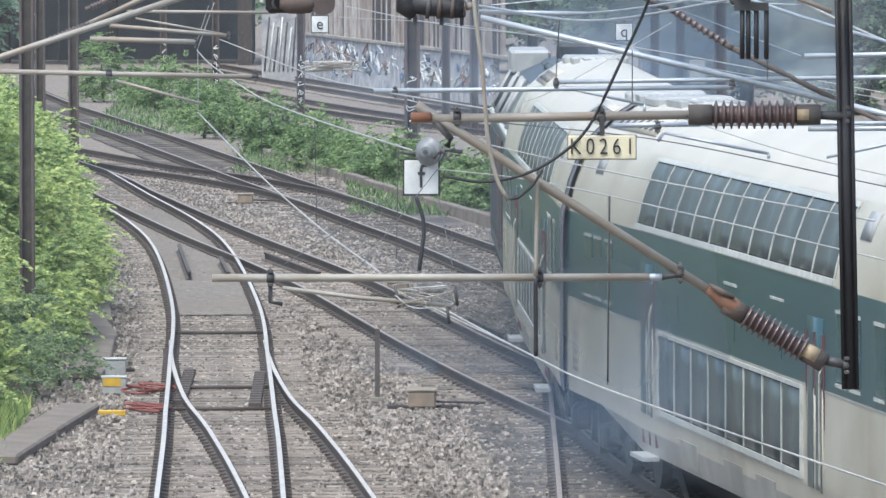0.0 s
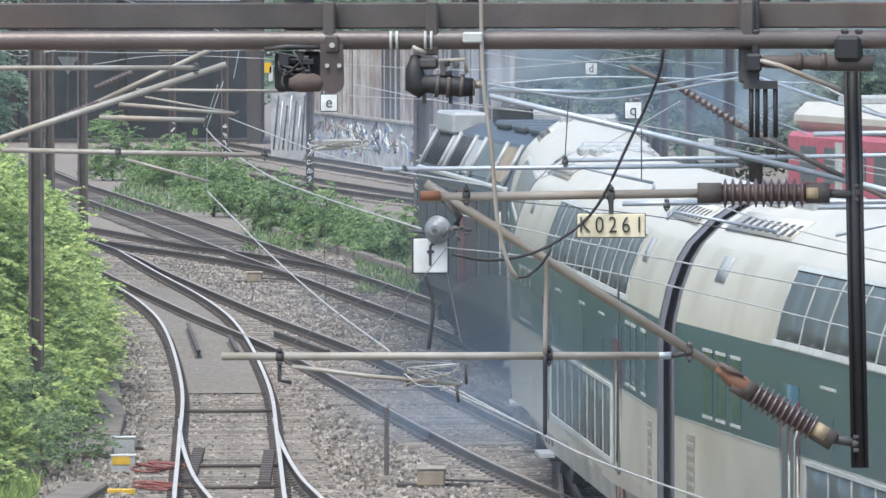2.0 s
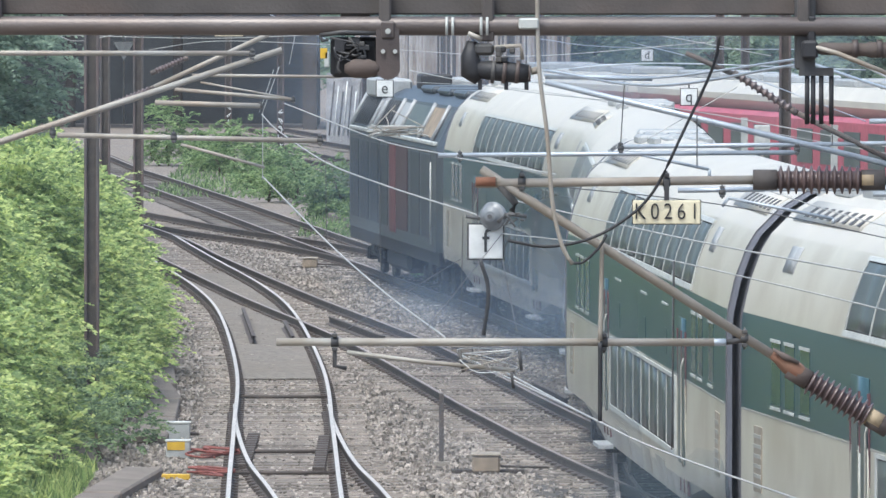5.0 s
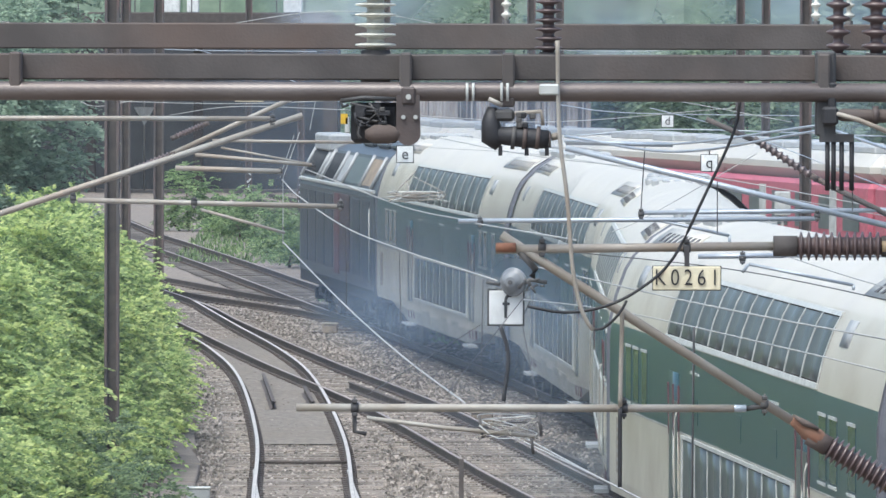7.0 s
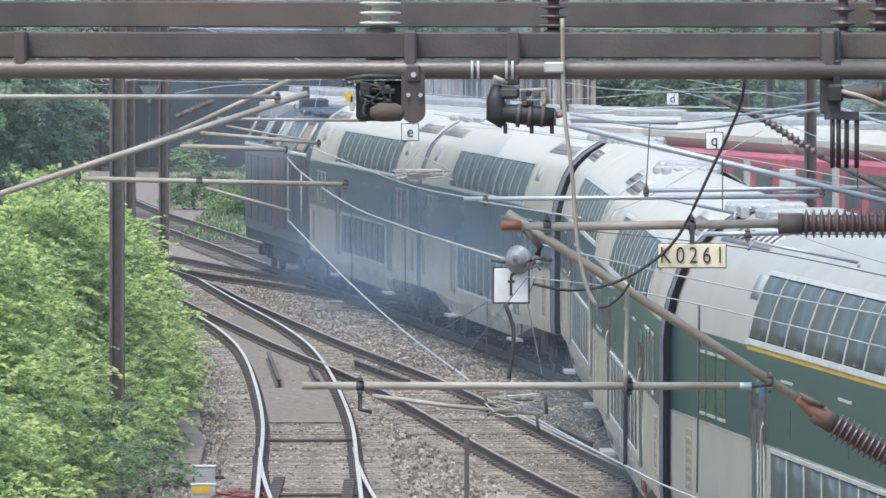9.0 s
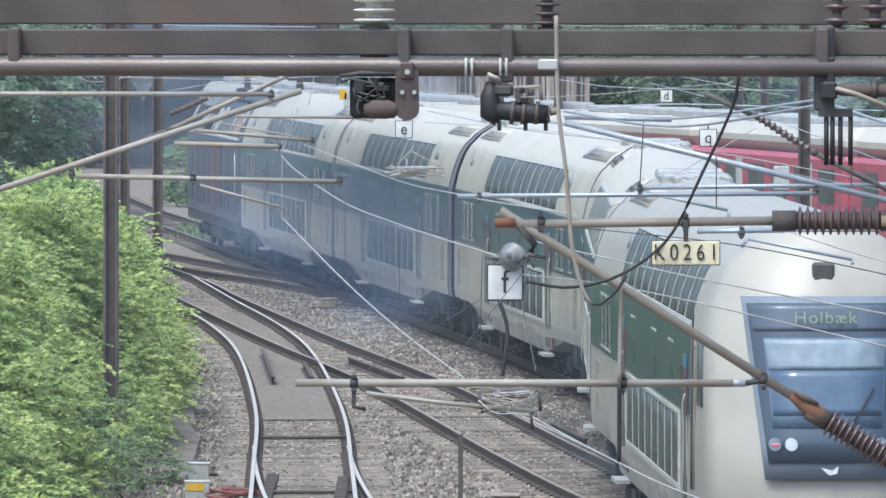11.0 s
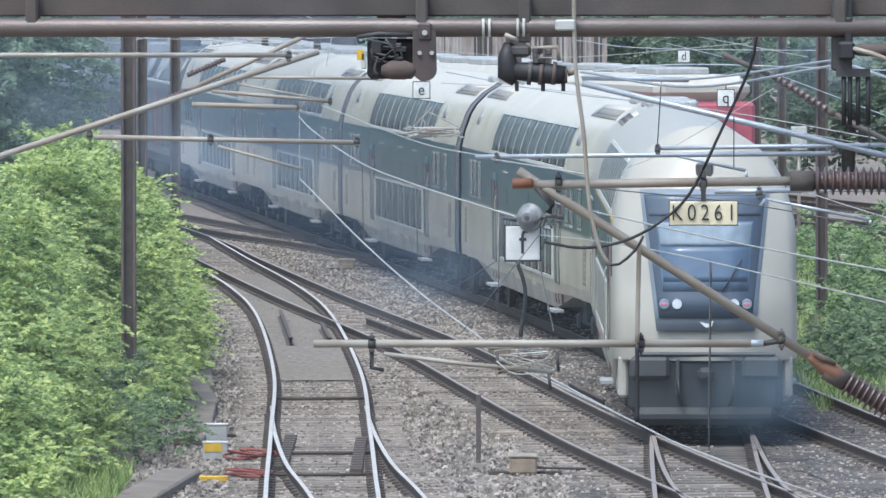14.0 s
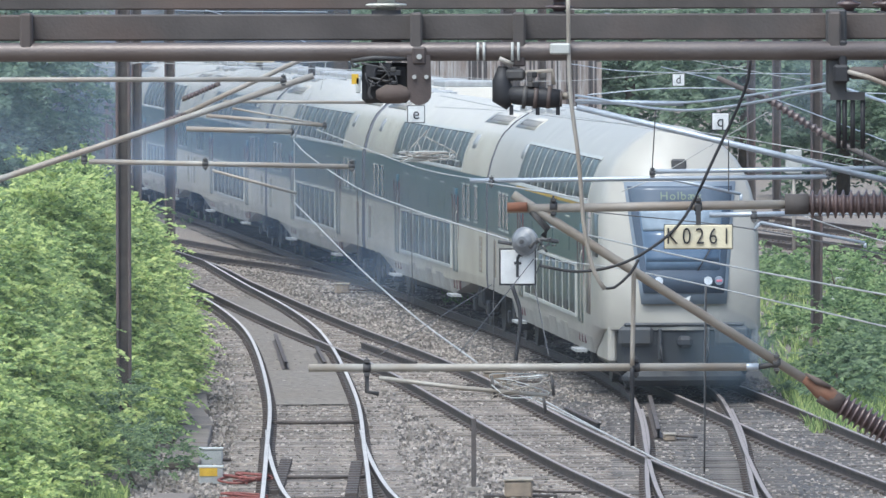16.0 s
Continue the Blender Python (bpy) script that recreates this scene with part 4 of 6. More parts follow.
def gantry():
    t = thing("catenary_gantry", "rust-brown steel gantry with a drop post over the tracks", "gantry")
    part("beam", B(-8, 9, 42.92, 43.06, 6.90, 7.03, bevel=0.008), RUST, t)
    part("pipe", T([(-8, 42.78, 6.845), (9, 42.78, 6.845)], 0.048, 14), PIPE, t, "rusty brown pipe with a pale worn top")
    part("beam", B(-8, 9, 49.9, 50.06, 7.03, 7.18, bevel=0.008), RUST, t)
    for x in (-8.1, 9.1):
        part("leg", B(x - 0.12, x + 0.12, 42.7, 50.2, 6.7, 7.2), RUST, t)
        part("leg", B(x - 0.12, x + 0.12, 42.8, 43.1, -0.3, 6.7), RUST, t)
        part("leg", B(x - 0.12, x + 0.12, 49.8, 50.1, -0.3, 6.7), RUST, t)
    a, b = Vector((2.47, 43.00, 6.78)), Vector((2.51, 43.00, 4.71))
    bm = bmesh.new()
    for dx in (-0.033, 0.033):
        tube(bm, [a + Vector((dx, 0, 0)), b + Vector((dx, 0, 0))], 0.012, 6)
    tube(bm, [a, b], 0.03, 4)
    part("drop_post", bm, BLACK, t, "black steel drop post")
    # collars where beam and pipe are clamped
    for x in (-2.06, -0.13, 0.38, 1.94):
        part("collar", B(x - 0.03, x + 0.03, 42.74, 43.07, 6.815, 7.038, bevel=0.01), RUST, t)
    for x in (0.19, 0.36):
        for k in (-0.015, 0.015):
            part("strap", T([(x + k, 42.725, 6.80), (x + k, 42.725, 6.89)], 0.008, 6), TRIM, t)
    part("cable_clamp", B(0.58 - 0.05, 0.58 + 0.05, 42.68, 42.8, 6.83, 6.885, bevel=0.008), TRIM, t)
    # standing insulators
    for x, r, n, m, y, z0 in ((-0.28, 0.105, 11, PALEPORC, 43.0, 7.05), (0.58, 0.07, 12, CERAMIC, 42.99, 7.04), (2.02, 0.062, 8, CERAMIC, 42.99, 7.04), (2.21, 0.075, 8, CERAMIC, 42.99, 7.04), (2.22, 0.03, 9, PALEPORC, 49.98, 7.2), (2.41, 0.035, 9, PALEPORC, 49.98, 7.2), (0.43, 0.03, 9, PALEPORC, 49.98, 7.2)):
        insulator(t, (x, y, z0), (x, y, z0 + 0.55), r, n, m, DARKSTEEL, 0.42)
    return t


def switch_gear(name, label, x, z, flip):
    """A hanging cluster of cast housings, bolts, springs and a barrel behind a rounded plate."""
    t = thing(name, label, "isolator", at=(x, 42.8, z))
    bm = bmesh.new()
    out = [(0.065, 0.13), (0.065, -0.06)] + [(0.125 + 0.06 * math.cos(a), -0.065 + 0.055 * math.sin(a)) for a in [math.pi * (1 + k / 8) for k in range(9)]] + [(0.18, 0.13)]
    f = bm.faces.new([bm.verts.new((px, -0.075, pz)) for px, pz in out])
    r = bmesh.ops.extrude_face_region(bm, geom=[f])
    bmesh.ops.translate(bm, vec=(0, 0.03, 0), verts=[v for v in r["geom"] if isinstance(v, bmesh.types.BMVert)])
    bmesh.ops.recalc_face_normals(bm, faces=bm.faces)
    plate = part("plate", bm, GEARPLATE, t, "dark brown plate with a rounded foot")
    for bx, bz in ((0.1, 0.02), (0.16, 0.02)):
        part("bolt", T([(bx, -0.092, bz), (bx, -0.075, bz)], 0.011, 8), TRIM, plate)
    part("strap", B(0.09, 0.16, -0.085, -0.05, 0.08, 0.17, bevel=0.01), GEARPLATE, t)
    part("strap_bolt", T([(0.125, -0.1, 0.12), (0.125, -0.085, 0.12)], 0.014, 8), TRIM, t)
    part("backplate", B(-0.16, 0.08, 0.0, 0.04, -0.11, 0.09, bevel=0.02), BLACK, t)
    part("barrel", T([(-0.09, -0.05, -0.065), (-0.06, -0.05, -0.065), (-0.04, -0.05, -0.065), (0.03, -0.05, -0.065), (0.06, -0.05, -0.065), (0.08, -0.05, -0.065)], [0.02, 0.04, 0.048, 0.048, 0.036, 0.03], 14), RUST, t, "rusty brown barrel")
    rng = random.Random(int(100 * abs(x)))
    for k in range(9):
        px, pz = -0.16 + 0.2 * rng.random(), -0.09 + 0.16 * rng.random()
        part("casting", B(px, px + 0.02 + 0.04 * rng.random(), -0.05 - 0.02 * rng.random(), 0.01, pz, pz + 0.015 + 0.05 * rng.random(), bevel=0.005), rng.choice((BLACK, BLACK, DARKSTEEL)), t)
    for k in range(6):
        q = [(-0.17 + 0.2 * rng.random(), -0.06, -0.1 + 0.19 * rng.random()) for _ in range(3)]
        part("linkage", T(smooth_line(q, 0.03), 0.007, 5), rng.choice((BLACK, DARKSTEEL, GEARPLATE)), t)
    part("lever", T([(-0.21, -0.05, 0.1), (-0.1, -0.06, 0.115), (0.09, -0.05, 0.11)], 0.012, 8), DARKSTEEL, t)
    part("hook", T([(-0.21, -0.05, 0.1), (-0.2, -0.05, 0.07), (-0.17, -0.05, 0.08)], 0.009, 6), DARKSTEEL, t)
    part("terminal", B(-0.19, -0.165, -0.06, -0.04, -0.06, 0.02, bevel=0.005), TRIM, t)
    if flip:
        part("tag", B(-0.21, -0.175, -0.06, -0.05, -0.015, 0.035), YELLOW, t, "small yellow tag")
    return t


def barrel_gear(x, z):
    """A long rusty barrel held under the pipe by black straps."""
    t = thing("isolator_barrel", "rusty brown isolator barrel with clamped black straps", "isolator", at=(x, 42.8, z))
    part("barrel", T([(-0.2, -0.04, 0), (-0.17, -0.04, 0), (0.05, -0.04, -0.005), (0.07, -0.04, -0.005), (0.36, -0.04, -0.01)], [0.02, 0.032, 0.034, 0.04, 0.04], 14), RUST, t)
    for k in (-0.02, 0.1):
        part("collar", T([(k, -0.04, 0), (k + 0.03, -0.04, 0)], 0.046, 14), GEARPLATE, t)
    part("hinge", B(-0.27, -0.19, -0.08, 0.0, -0.05, 0.04, bevel=0.012), BLACK, t)
    part("arm", T([(-0.25, -0.06, 0.02), (-0.1, -0.08, -0.02), (0.2, -0.1, -0.14)], 0.012, 8), GALV, t)
    for k in (-0.24, 0.2, 0.27):
        part("strap", B(k, k + 0.04, -0.06, 0.04, -0.02, 0.16, bevel=0.008), BLACK, t)
    part("casting", B(0.17, 0.3, -0.1, -0.02, 0.0, 0.13, bevel=0.02), BLACK, t)
    return t


def cross_gear(x, z):
    """A cast body with two ringed barrels side by side, levers on top and a foot."""
    t = thing("isolator_coupling", "black cast isolator coupling with two ringed barrels", "isolator", at=(x, 42.8, z))
    part("body", T([(-0.13, -0.03, 0.09), (-0.14, -0.03, 0.02), (-0.13, -0.03, -0.06), (-0.09, -0.03, -0.1)], [0.025, 0.045, 0.06, 0.035], 14), BLACK, t)
    part("barrel", T([(-0.12, -0.04, -0.05), (-0.02, -0.04, -0.055), (0.08, -0.04, -0.065), (0.15, -0.04, -0.07)], [0.04, 0.05, 0.05, 0.045], 16), BLACK, t)
    for k, m in ((-0.035, DARKSTEEL), (0.02, GEARPLATE), (0.085, GEARPLATE)):
        part("ring", T([(k, -0.04, -0.06), (k + 0.02, -0.04, -0.062)], 0.058, 16), m, t, "worn metal ring")
    part("end_disc", T([(0.15, -0.05, -0.07), (0.16, -0.05, -0.07)], 0.04, 16), GEARPLATE, t)
    part("head", B(-0.12, -0.02, -0.07, 0.03, 0.02, 0.08, bevel=0.015), DARKSTEEL, t)
    part("cap_block", B(-0.09, -0.02, -0.06, 0.02, 0.09, 0.14, bevel=0.008), GEARPLATE, t)
    part("frame", T([(-0.02, -0.06, 0.06), (0.11, -0.06, 0.07), (0.12, -0.06, 0.0)], 0.012, 6), GALV, t)
    part("lever", T([(-0.15, -0.06, 0.13), (-0.08, -0.06, 0.1)], 0.014, 6), GALV, t)
    rng = random.Random(4)
    for k in range(6):
        px, pz = -0.04 + 0.12 * rng.random(), -0.02 + 0.06 * rng.random()
        part("casting", B(px, px + 0.03, -0.08, -0.03, pz, pz + 0.03, bevel=0.006), rng.choice((BLACK, DARKSTEEL)), t)
    part("nub", T([(0.16, -0.04, -0.06), (0.2, -0.04, -0.05)], 0.018, 8), GALV, t)
    for k in (-0.1, 0.03, 0.13):
        part("lug", B(k, k + 0.02, -0.06, -0.03, -0.15, -0.1), BLACK, t)
    return t


def cantilever():
    """The near bracket: top tube and strut with insulators, register tube and steady arm."""
    t = thing("catenary_cantilever", "weathered tubular cantilever with brown ribbed insulators", "cantilever", "cantilevers")
    part("top_tube", T([(0.32, 43.00, 6.06), (1.75, 43.00, 6.08)], 0.0225, 12), GALV, t, "weathered galvanised tube with rusty end")
    part("tube_end", T([(0.32, 42.98, 6.07), (0.42, 42.98, 6.07)], 0.0235, 12), REDRUST, t, "bare rusty tube end")
    insulator(t, (1.82, 43.00, 6.08), (2.24, 43.00, 6.08), 0.074, 11, CERAMIC)
    part("cap", T([(2.24, 42.99, 6.08), (2.30, 42.99, 6.08)], 0.045, 12), CAPCREAM, t, "cream-coloured insulator cap")
    part("fork", T([(2.30, 43.00, 6.08), (2.49, 43.00, 6.07)], 0.022, 8), DARKSTEEL, t)
    part("strut", T([(0.35, 43.03, 6.13), (0.52, 43.00, 6.02), (1.89, 43.00, 5.15)], 0.0235, 12), GALV, t)
    insulator(t, (1.98, 43.00, 5.08), (2.28, 43.00, 4.90), 0.072, 11, CERAMIC)
    part("cap", T([(2.27, 42.99, 4.91), (2.34, 42.99, 4.87)], 0.045, 12), CAPCREAM, t, "cream-coloured insulator cap")
    part("socket", T([(1.80, 42.99, 5.215), (1.83, 42.99, 5.195), (1.88, 42.99, 5.155), (1.93, 42.99, 5.12), (1.96, 42.99, 5.1)], [0.026, 0.034, 0.046, 0.044, 0.03], 12), REDRUST, t, "bright rusty clamp socket")
    part("socket_flap", T([(1.8, 42.95, 5.24), (1.86, 42.95, 5.2), (1.93, 42.95, 5.17)], [0.006, 0.02, 0.008], 6), RUST, t)
    part("fork", T([(2.34, 43.00, 4.86), (2.51, 43.00, 4.83)], 0.024, 8), DARKSTEEL, t)
    part("register_tube", T([(-0.67, 43.00, 5.27), (1.51, 43.00, 5.27)], 0.0195, 12), GALV, t)
    part("tube_end", T([(1.47, 43.00, 5.27), (1.57, 43.00, 5.27)], 0.0185, 12), BLUETUBE, t, "bare grey tube end")
    part("link", T([(1.57, 43.00, 5.27), (1.69, 43.00, 5.29)], 0.014, 8), DARKSTEEL, t)
    for p in ((-0.38, 43.00, 5.27), (0.96, 43.00, 5.27), (1.66, 43.00, 5.29), (0.55, 43.00, 6.07), (1.27, 43.00, 6.07), (2.49, 43.00, 6.08), (2.49, 43.00, 4.83)):
        clamp(t, p, 0.032, 0.035)
    part("drop_bracket", T([(-0.38, 43.00, 5.27), (-0.38, 43.00, 5.15), (-0.32, 43.00, 5.14)], 0.013, 6), DARKSTEEL, t)
    part("steady_arm", T([(-0.32, 43.00, 5.22), (0.07, 43.00, 5.17), (0.52, 43.00, 5.13)], 0.011, 8), GALV, t)
    part("gusset", T([(0.44, 43.00, 6.05), (0.52, 43.00, 5.96), (0.50, 43.00, 5.92)], 0.02, 6), DARKSTEEL, t)
    for a, b in (((0.24, 43.00, 5.23), (0.26, 43.00, 5.12)), ((0.54, 43.00, 5.23), (0.55, 43.00, 5.13)), ((0.50, 43.00, 5.12), (0.51, 43.00, 5.04))):
        part("link", T([a, b], 0.009, 6), DARKSTEEL, t)
    rng = random.Random(5)
    c0 = Vector((0.38, 43.00, 5.16))
    for k in range(9):
        q = [c0 + Vector((rng.uniform(-0.16, 0.16), rng.uniform(-0.05, 0.05), rng.uniform(-0.06, 0.08))) for _ in range(4)]
        part("wire_end", T(smooth_line(q, 0.03), 0.0024, 5), WHITE if k % 3 == 0 else GALV, t)
    return t


def far_cantilever(label, tubes, mast, insul=(), clamps=(), r=0.022, mat=None):
    t = thing("catenary_cantilever", label, "cantilever", "cantilevers")
    for a, b, k in tubes:
        part("tube", T([a, b], r * k, 8), mat or GALV, t)
    for a, b in insul:
        insulator(t, a, b, 0.045, 9, CERAMIC)
    for p in clamps:
        clamp(t, p, 0.034, 0.05)
    if mast:
        x, y = mast
        part("mast", B(x - 0.11, x + 0.11, y - 0.11, y + 0.11, -0.25, 7.6), RUST, t)
    return t


def mast(x, y, w, h, label="rusty steel catenary mast standing in the shrubs", paint=False):
    """A mast of two channels with lacing between."""
    t = thing("catenary_mast", label, "mast", "masts", at=(x, y, 0))
    for s in (1, -1):
        part("channel", B(s * w * 0.8 - w * 0.2, s * w * 0.8 + w * 0.2, -w, w, -0.3, h, bevel=0.01), MASTRUST, t)
    part("web", B(-w * 0.6, w * 0.6, -w * 0.3, w * 0.3, -0.3, h), RUSTDARK, t)
    part("base_plate", B(-w * 1.8, w * 1.8, -w * 1.8, w * 1.8, -0.3, -0.1), CONCRETE, t)
    if paint:
        rng = random.Random(int(x * 10))
        for k in range(6):
            z = 0.5 + k * 0.28
            pts = [(rng.uniform(-w, w) * 0.8, -w - 0.012, z + rng.uniform(-0.12, 0.12)) for _ in range(5)]
            part("paint_scrawl", T(smooth_line(pts, 0.04), 0.012, 4), WHITE, t, "white paint scrawl")
    return t


gantry()
switch_gear("isolator_switch", "black isolator switch with rusty barrel under the beam", -0.24, 6.70, True)
cross_gear(0.43, 6.68)
barrel_gear(2.2, 6.735)
far_hang = thing("cable_hanger", "black bracket with four hanging cable ends", "bracket")
part("bracket", B(1.90, 2.00, 42.78, 42.9, 6.63, 7.05, bevel=0.01), DARKSTEEL, far_hang)
part("crossbar", B(1.92, 2.09, 42.78, 42.84, 6.60, 6.64), DARKSTEEL, far_hang)
for x_ in (1.96, 1.99, 2.03, 2.08):
    part("cable_end", T([(x_, 42.8, 6.61), (x_, 42.8, 6.36)], 0.012, 8), BLACK, far_hang)
cantilever()
hanger_sign("cream number plate hanging from the cantilever tube", (1.27, 42.95, 5.92), 0.337, 0.118, "K0261", 43, PLATE)
hanger_sign("white square letter sign with black border", (0.64, 74.00, 4.74), 0.29, 0.29, "f", 74, WHITE)
hanger_sign("small white square letter sign on the wires", (-0.46, 150.00, 4.87), 0.28, 0.28, "e", 150, WHITE)
hanger_sign("small white square letter sign on the wires", (4.82, 150.00, 4.73), 0.28, 0.28, "q", 150, WHITE)
hanger_sign("small white square letter sign on the wires", (6.14, 225.00, 4.58), 0.3, 0.3, "d", 225, WHITE)
hanger_sign("cream number plate far off on the wires", (-2.11, 100.00, 6.30), 0.33, 0.1, "K0251", 100, PLATE)

pulley = thing("wire_tensioner", "grey disc insulator with wire clamps", "insulator", at=(0.69, 74.00, 4.96))
part("disc", T([(0.02, 0.0, 0), (0.015, -0.03, 0), (0.01, -0.045, 0), (0.0, -0.06, 0), (-0.005, -0.065, 0), (-0.01, -0.09, 0), (-0.012, -0.095, 0), (-0.015, -0.13, 0)], [0.05, 0.118, 0.125, 0.118, 0.09, 0.085, 0.055, 0.045], 20), DISC, pulley, "grey ribbed disc insulator")
part("pin", T([(-0.015, -0.13, 0), (-0.02, -0.17, 0)], 0.02, 8), DARKSTEEL, pulley)
for k_ in range(5):
    part("wire_clip", T([(0.08 + 0.04 * k_, -0.12, -0.03 + 0.05 * (k_ % 2)), (0.12 + 0.04 * k_, -0.12, 0.03 - 0.06 * (k_ % 3))], 0.011, 6), DARKSTEEL, pulley)
part("clamp", T([(0.05, -0.1, -0.05), (0.15, -0.1, 0.02), (0.3, -0.1, 0.0)], 0.02, 6), DARKSTEEL, pulley)
part("clamp", T([(-0.22, -0.1, 0.0), (-0.1, -0.1, -0.02)], 0.018, 6), DARKSTEEL, pulley)
part("stay", T([(0.2, -0.1, 0.1), (0.12, -0.1, -0.08), (0.22, -0.1, -0.02)], 0.012, 6), DARKSTEEL, pulley)

far_cantilever("pale tubular cantilever reaching over the curved track", [
    ((-4.97, 75.00, 5.11), (-1.12, 75.00, 6.37), 1.25), ((-4.97, 75.00, 6.34), (-1.38, 75.00, 6.34), 1.0), ((-3.07, 75.00, 5.63), (-0.78, 75.00, 5.58), 1.0), ((-2.00, 75.00, 5.55), (-1.27, 75.00, 5.35), 0.6)],
    (-5.02, 75), clamps=((-1.38, 75.00, 6.33), (-3.11, 75.00, 5.65), (-2.06, 75.00, 5.61), (-0.79, 75.00, 5.59)))
far_cantilever("slender cantilever with brown insulators on the steel mast", [
    ((-3.87, 110.00, 5.26), (-3.33, 110.00, 5.48), 1.0), ((-3.33, 110.00, 5.48), (-1.71, 110.00, 6.23), 1.4), ((-3.26, 110.00, 5.31), (-1.92, 110.00, 5.27), 1.5), ((-3.01, 110.00, 5.48), (-1.50, 110.00, 5.35), 1.1), ((-2.79, 110.00, 5.66), (-0.89, 110.00, 5.64), 0.9), ((-2.68, 110.00, 5.57), (-1.57, 110.00, 5.37), 0.6)],
    None, insul=(((-3.78, 110.00, 5.30), (-3.33, 110.00, 5.48)), ((-3.25, 110.00, 5.71), (-2.90, 110.00, 5.86))), clamps=((-1.92, 110.00, 5.27), (-1.50, 110.00, 5.35)))
far_cantilever("blue-grey tubular cantilevers over the main track", [
    ((0.25, 80.00, 5.34), (3.57, 80.00, 5.37), 1.0), ((1.94, 80.00, 5.42), (4.13, 80.00, 5.45), 0.95), ((1.24, 80.00, 6.02), (4.54, 80.00, 5.23), 1.3), ((2.02, 80.00, 5.37), (2.76, 80.00, 5.21), 0.7), ((2.76, 80.00, 5.21), (2.76, 80.00, 5.13), 0.7), ((4.54, 80.00, 5.23), (6.73, 80.00, 4.69), 1.3), ((4.13, 80.00, 5.45), (6.73, 80.00, 5.49), 0.95), ((1.24, 80.00, 6.07), (2.23, 80.00, 6.05), 1.0)],
    (6.73, 80), clamps=((3.57, 80.00, 5.40), (1.94, 80.00, 5.41), (0.45, 80.00, 5.33)), mat=BLUETUBE)
far_cantilever("rusty diagonal strut with ribbed insulator", [
    ((2.54, 80.00, 6.29), (3.01, 80.00, 6.08), 1.1), ((3.54, 80.00, 5.75), (4.52, 80.00, 5.26), 1.2), ((4.52, 80.00, 5.26), (6.20, 80.00, 4.46), 1.2)],
    (6.20, 80.3), insul=(((3.04, 80.00, 6.07), (3.51, 80.00, 5.77)),), mat=RUST)
far_cantilever("grey lower arms with hooked steady rods", [
    ((2.16, 70.00, 5.29), (2.87, 70.00, 5.30), 0.95), ((2.57, 70.00, 5.23), (3.42, 70.00, 5.06), 0.6), ((2.57, 70.00, 5.23), (2.52, 70.00, 5.16), 0.6), ((3.42, 70.00, 5.06), (3.42, 70.00, 5.02), 0.6), ((3.89, 70.00, 5.03), (4.74, 70.00, 5.21), 0.6), ((3.74, 70.00, 5.26), (5.43, 70.00, 5.27), 0.95), ((2.87, 70.00, 5.30), (5.43, 70.00, 5.31), 0.8), ((3.71, 70.00, 5.85), (5.43, 70.00, 5.88), 1.0)],
    (5.43, 70), clamps=((2.52, 70.00, 5.28),), mat=BLUETUBE)

# masts of the yard
for px_, py_ in ((-4.93, 133.4), (-6.89, 194.6), (-6.11, 193.6)):
    mast(px_, py_, 0.115, 8.5)
mast(7.61, 176.0, 0.12, 9.5, "dark steel mast beside the green bank")
mast(1.84, 242.1, 0.22, 9, "broad dark steel mast with painted foot", True)
mast(-1.45, 274.7, 0.13, 8, "steel mast with white paint scrawls", True)
mast(-4.37, 289.1, 0.12, 7, "steel mast with white paint scrawls", True)
mast(-6.37, 301.0, 0.12, 8, "steel mast with white paint scrawls", True)
for px_ in (960, 1010, 1330, 1375):
    mast((px_ - 784) / 15300 * 262, 262, 0.13, 9, "distant dark steel mast among the wires")


# ---------------------------------------------------------------- wires and cables
def wire(name, label, pts, r, mat, group="", droop=0.0):
    pts = [Vector(p) for p in pts]
    line = sag(pts[0], pts[1], droop) if len(pts) == 2 else smooth_line(pts, max(0.05, (pts[0] - pts[-1]).length / 60))
    return tagged(part(name, T(line, r, 6), mat), label, "wire", group)


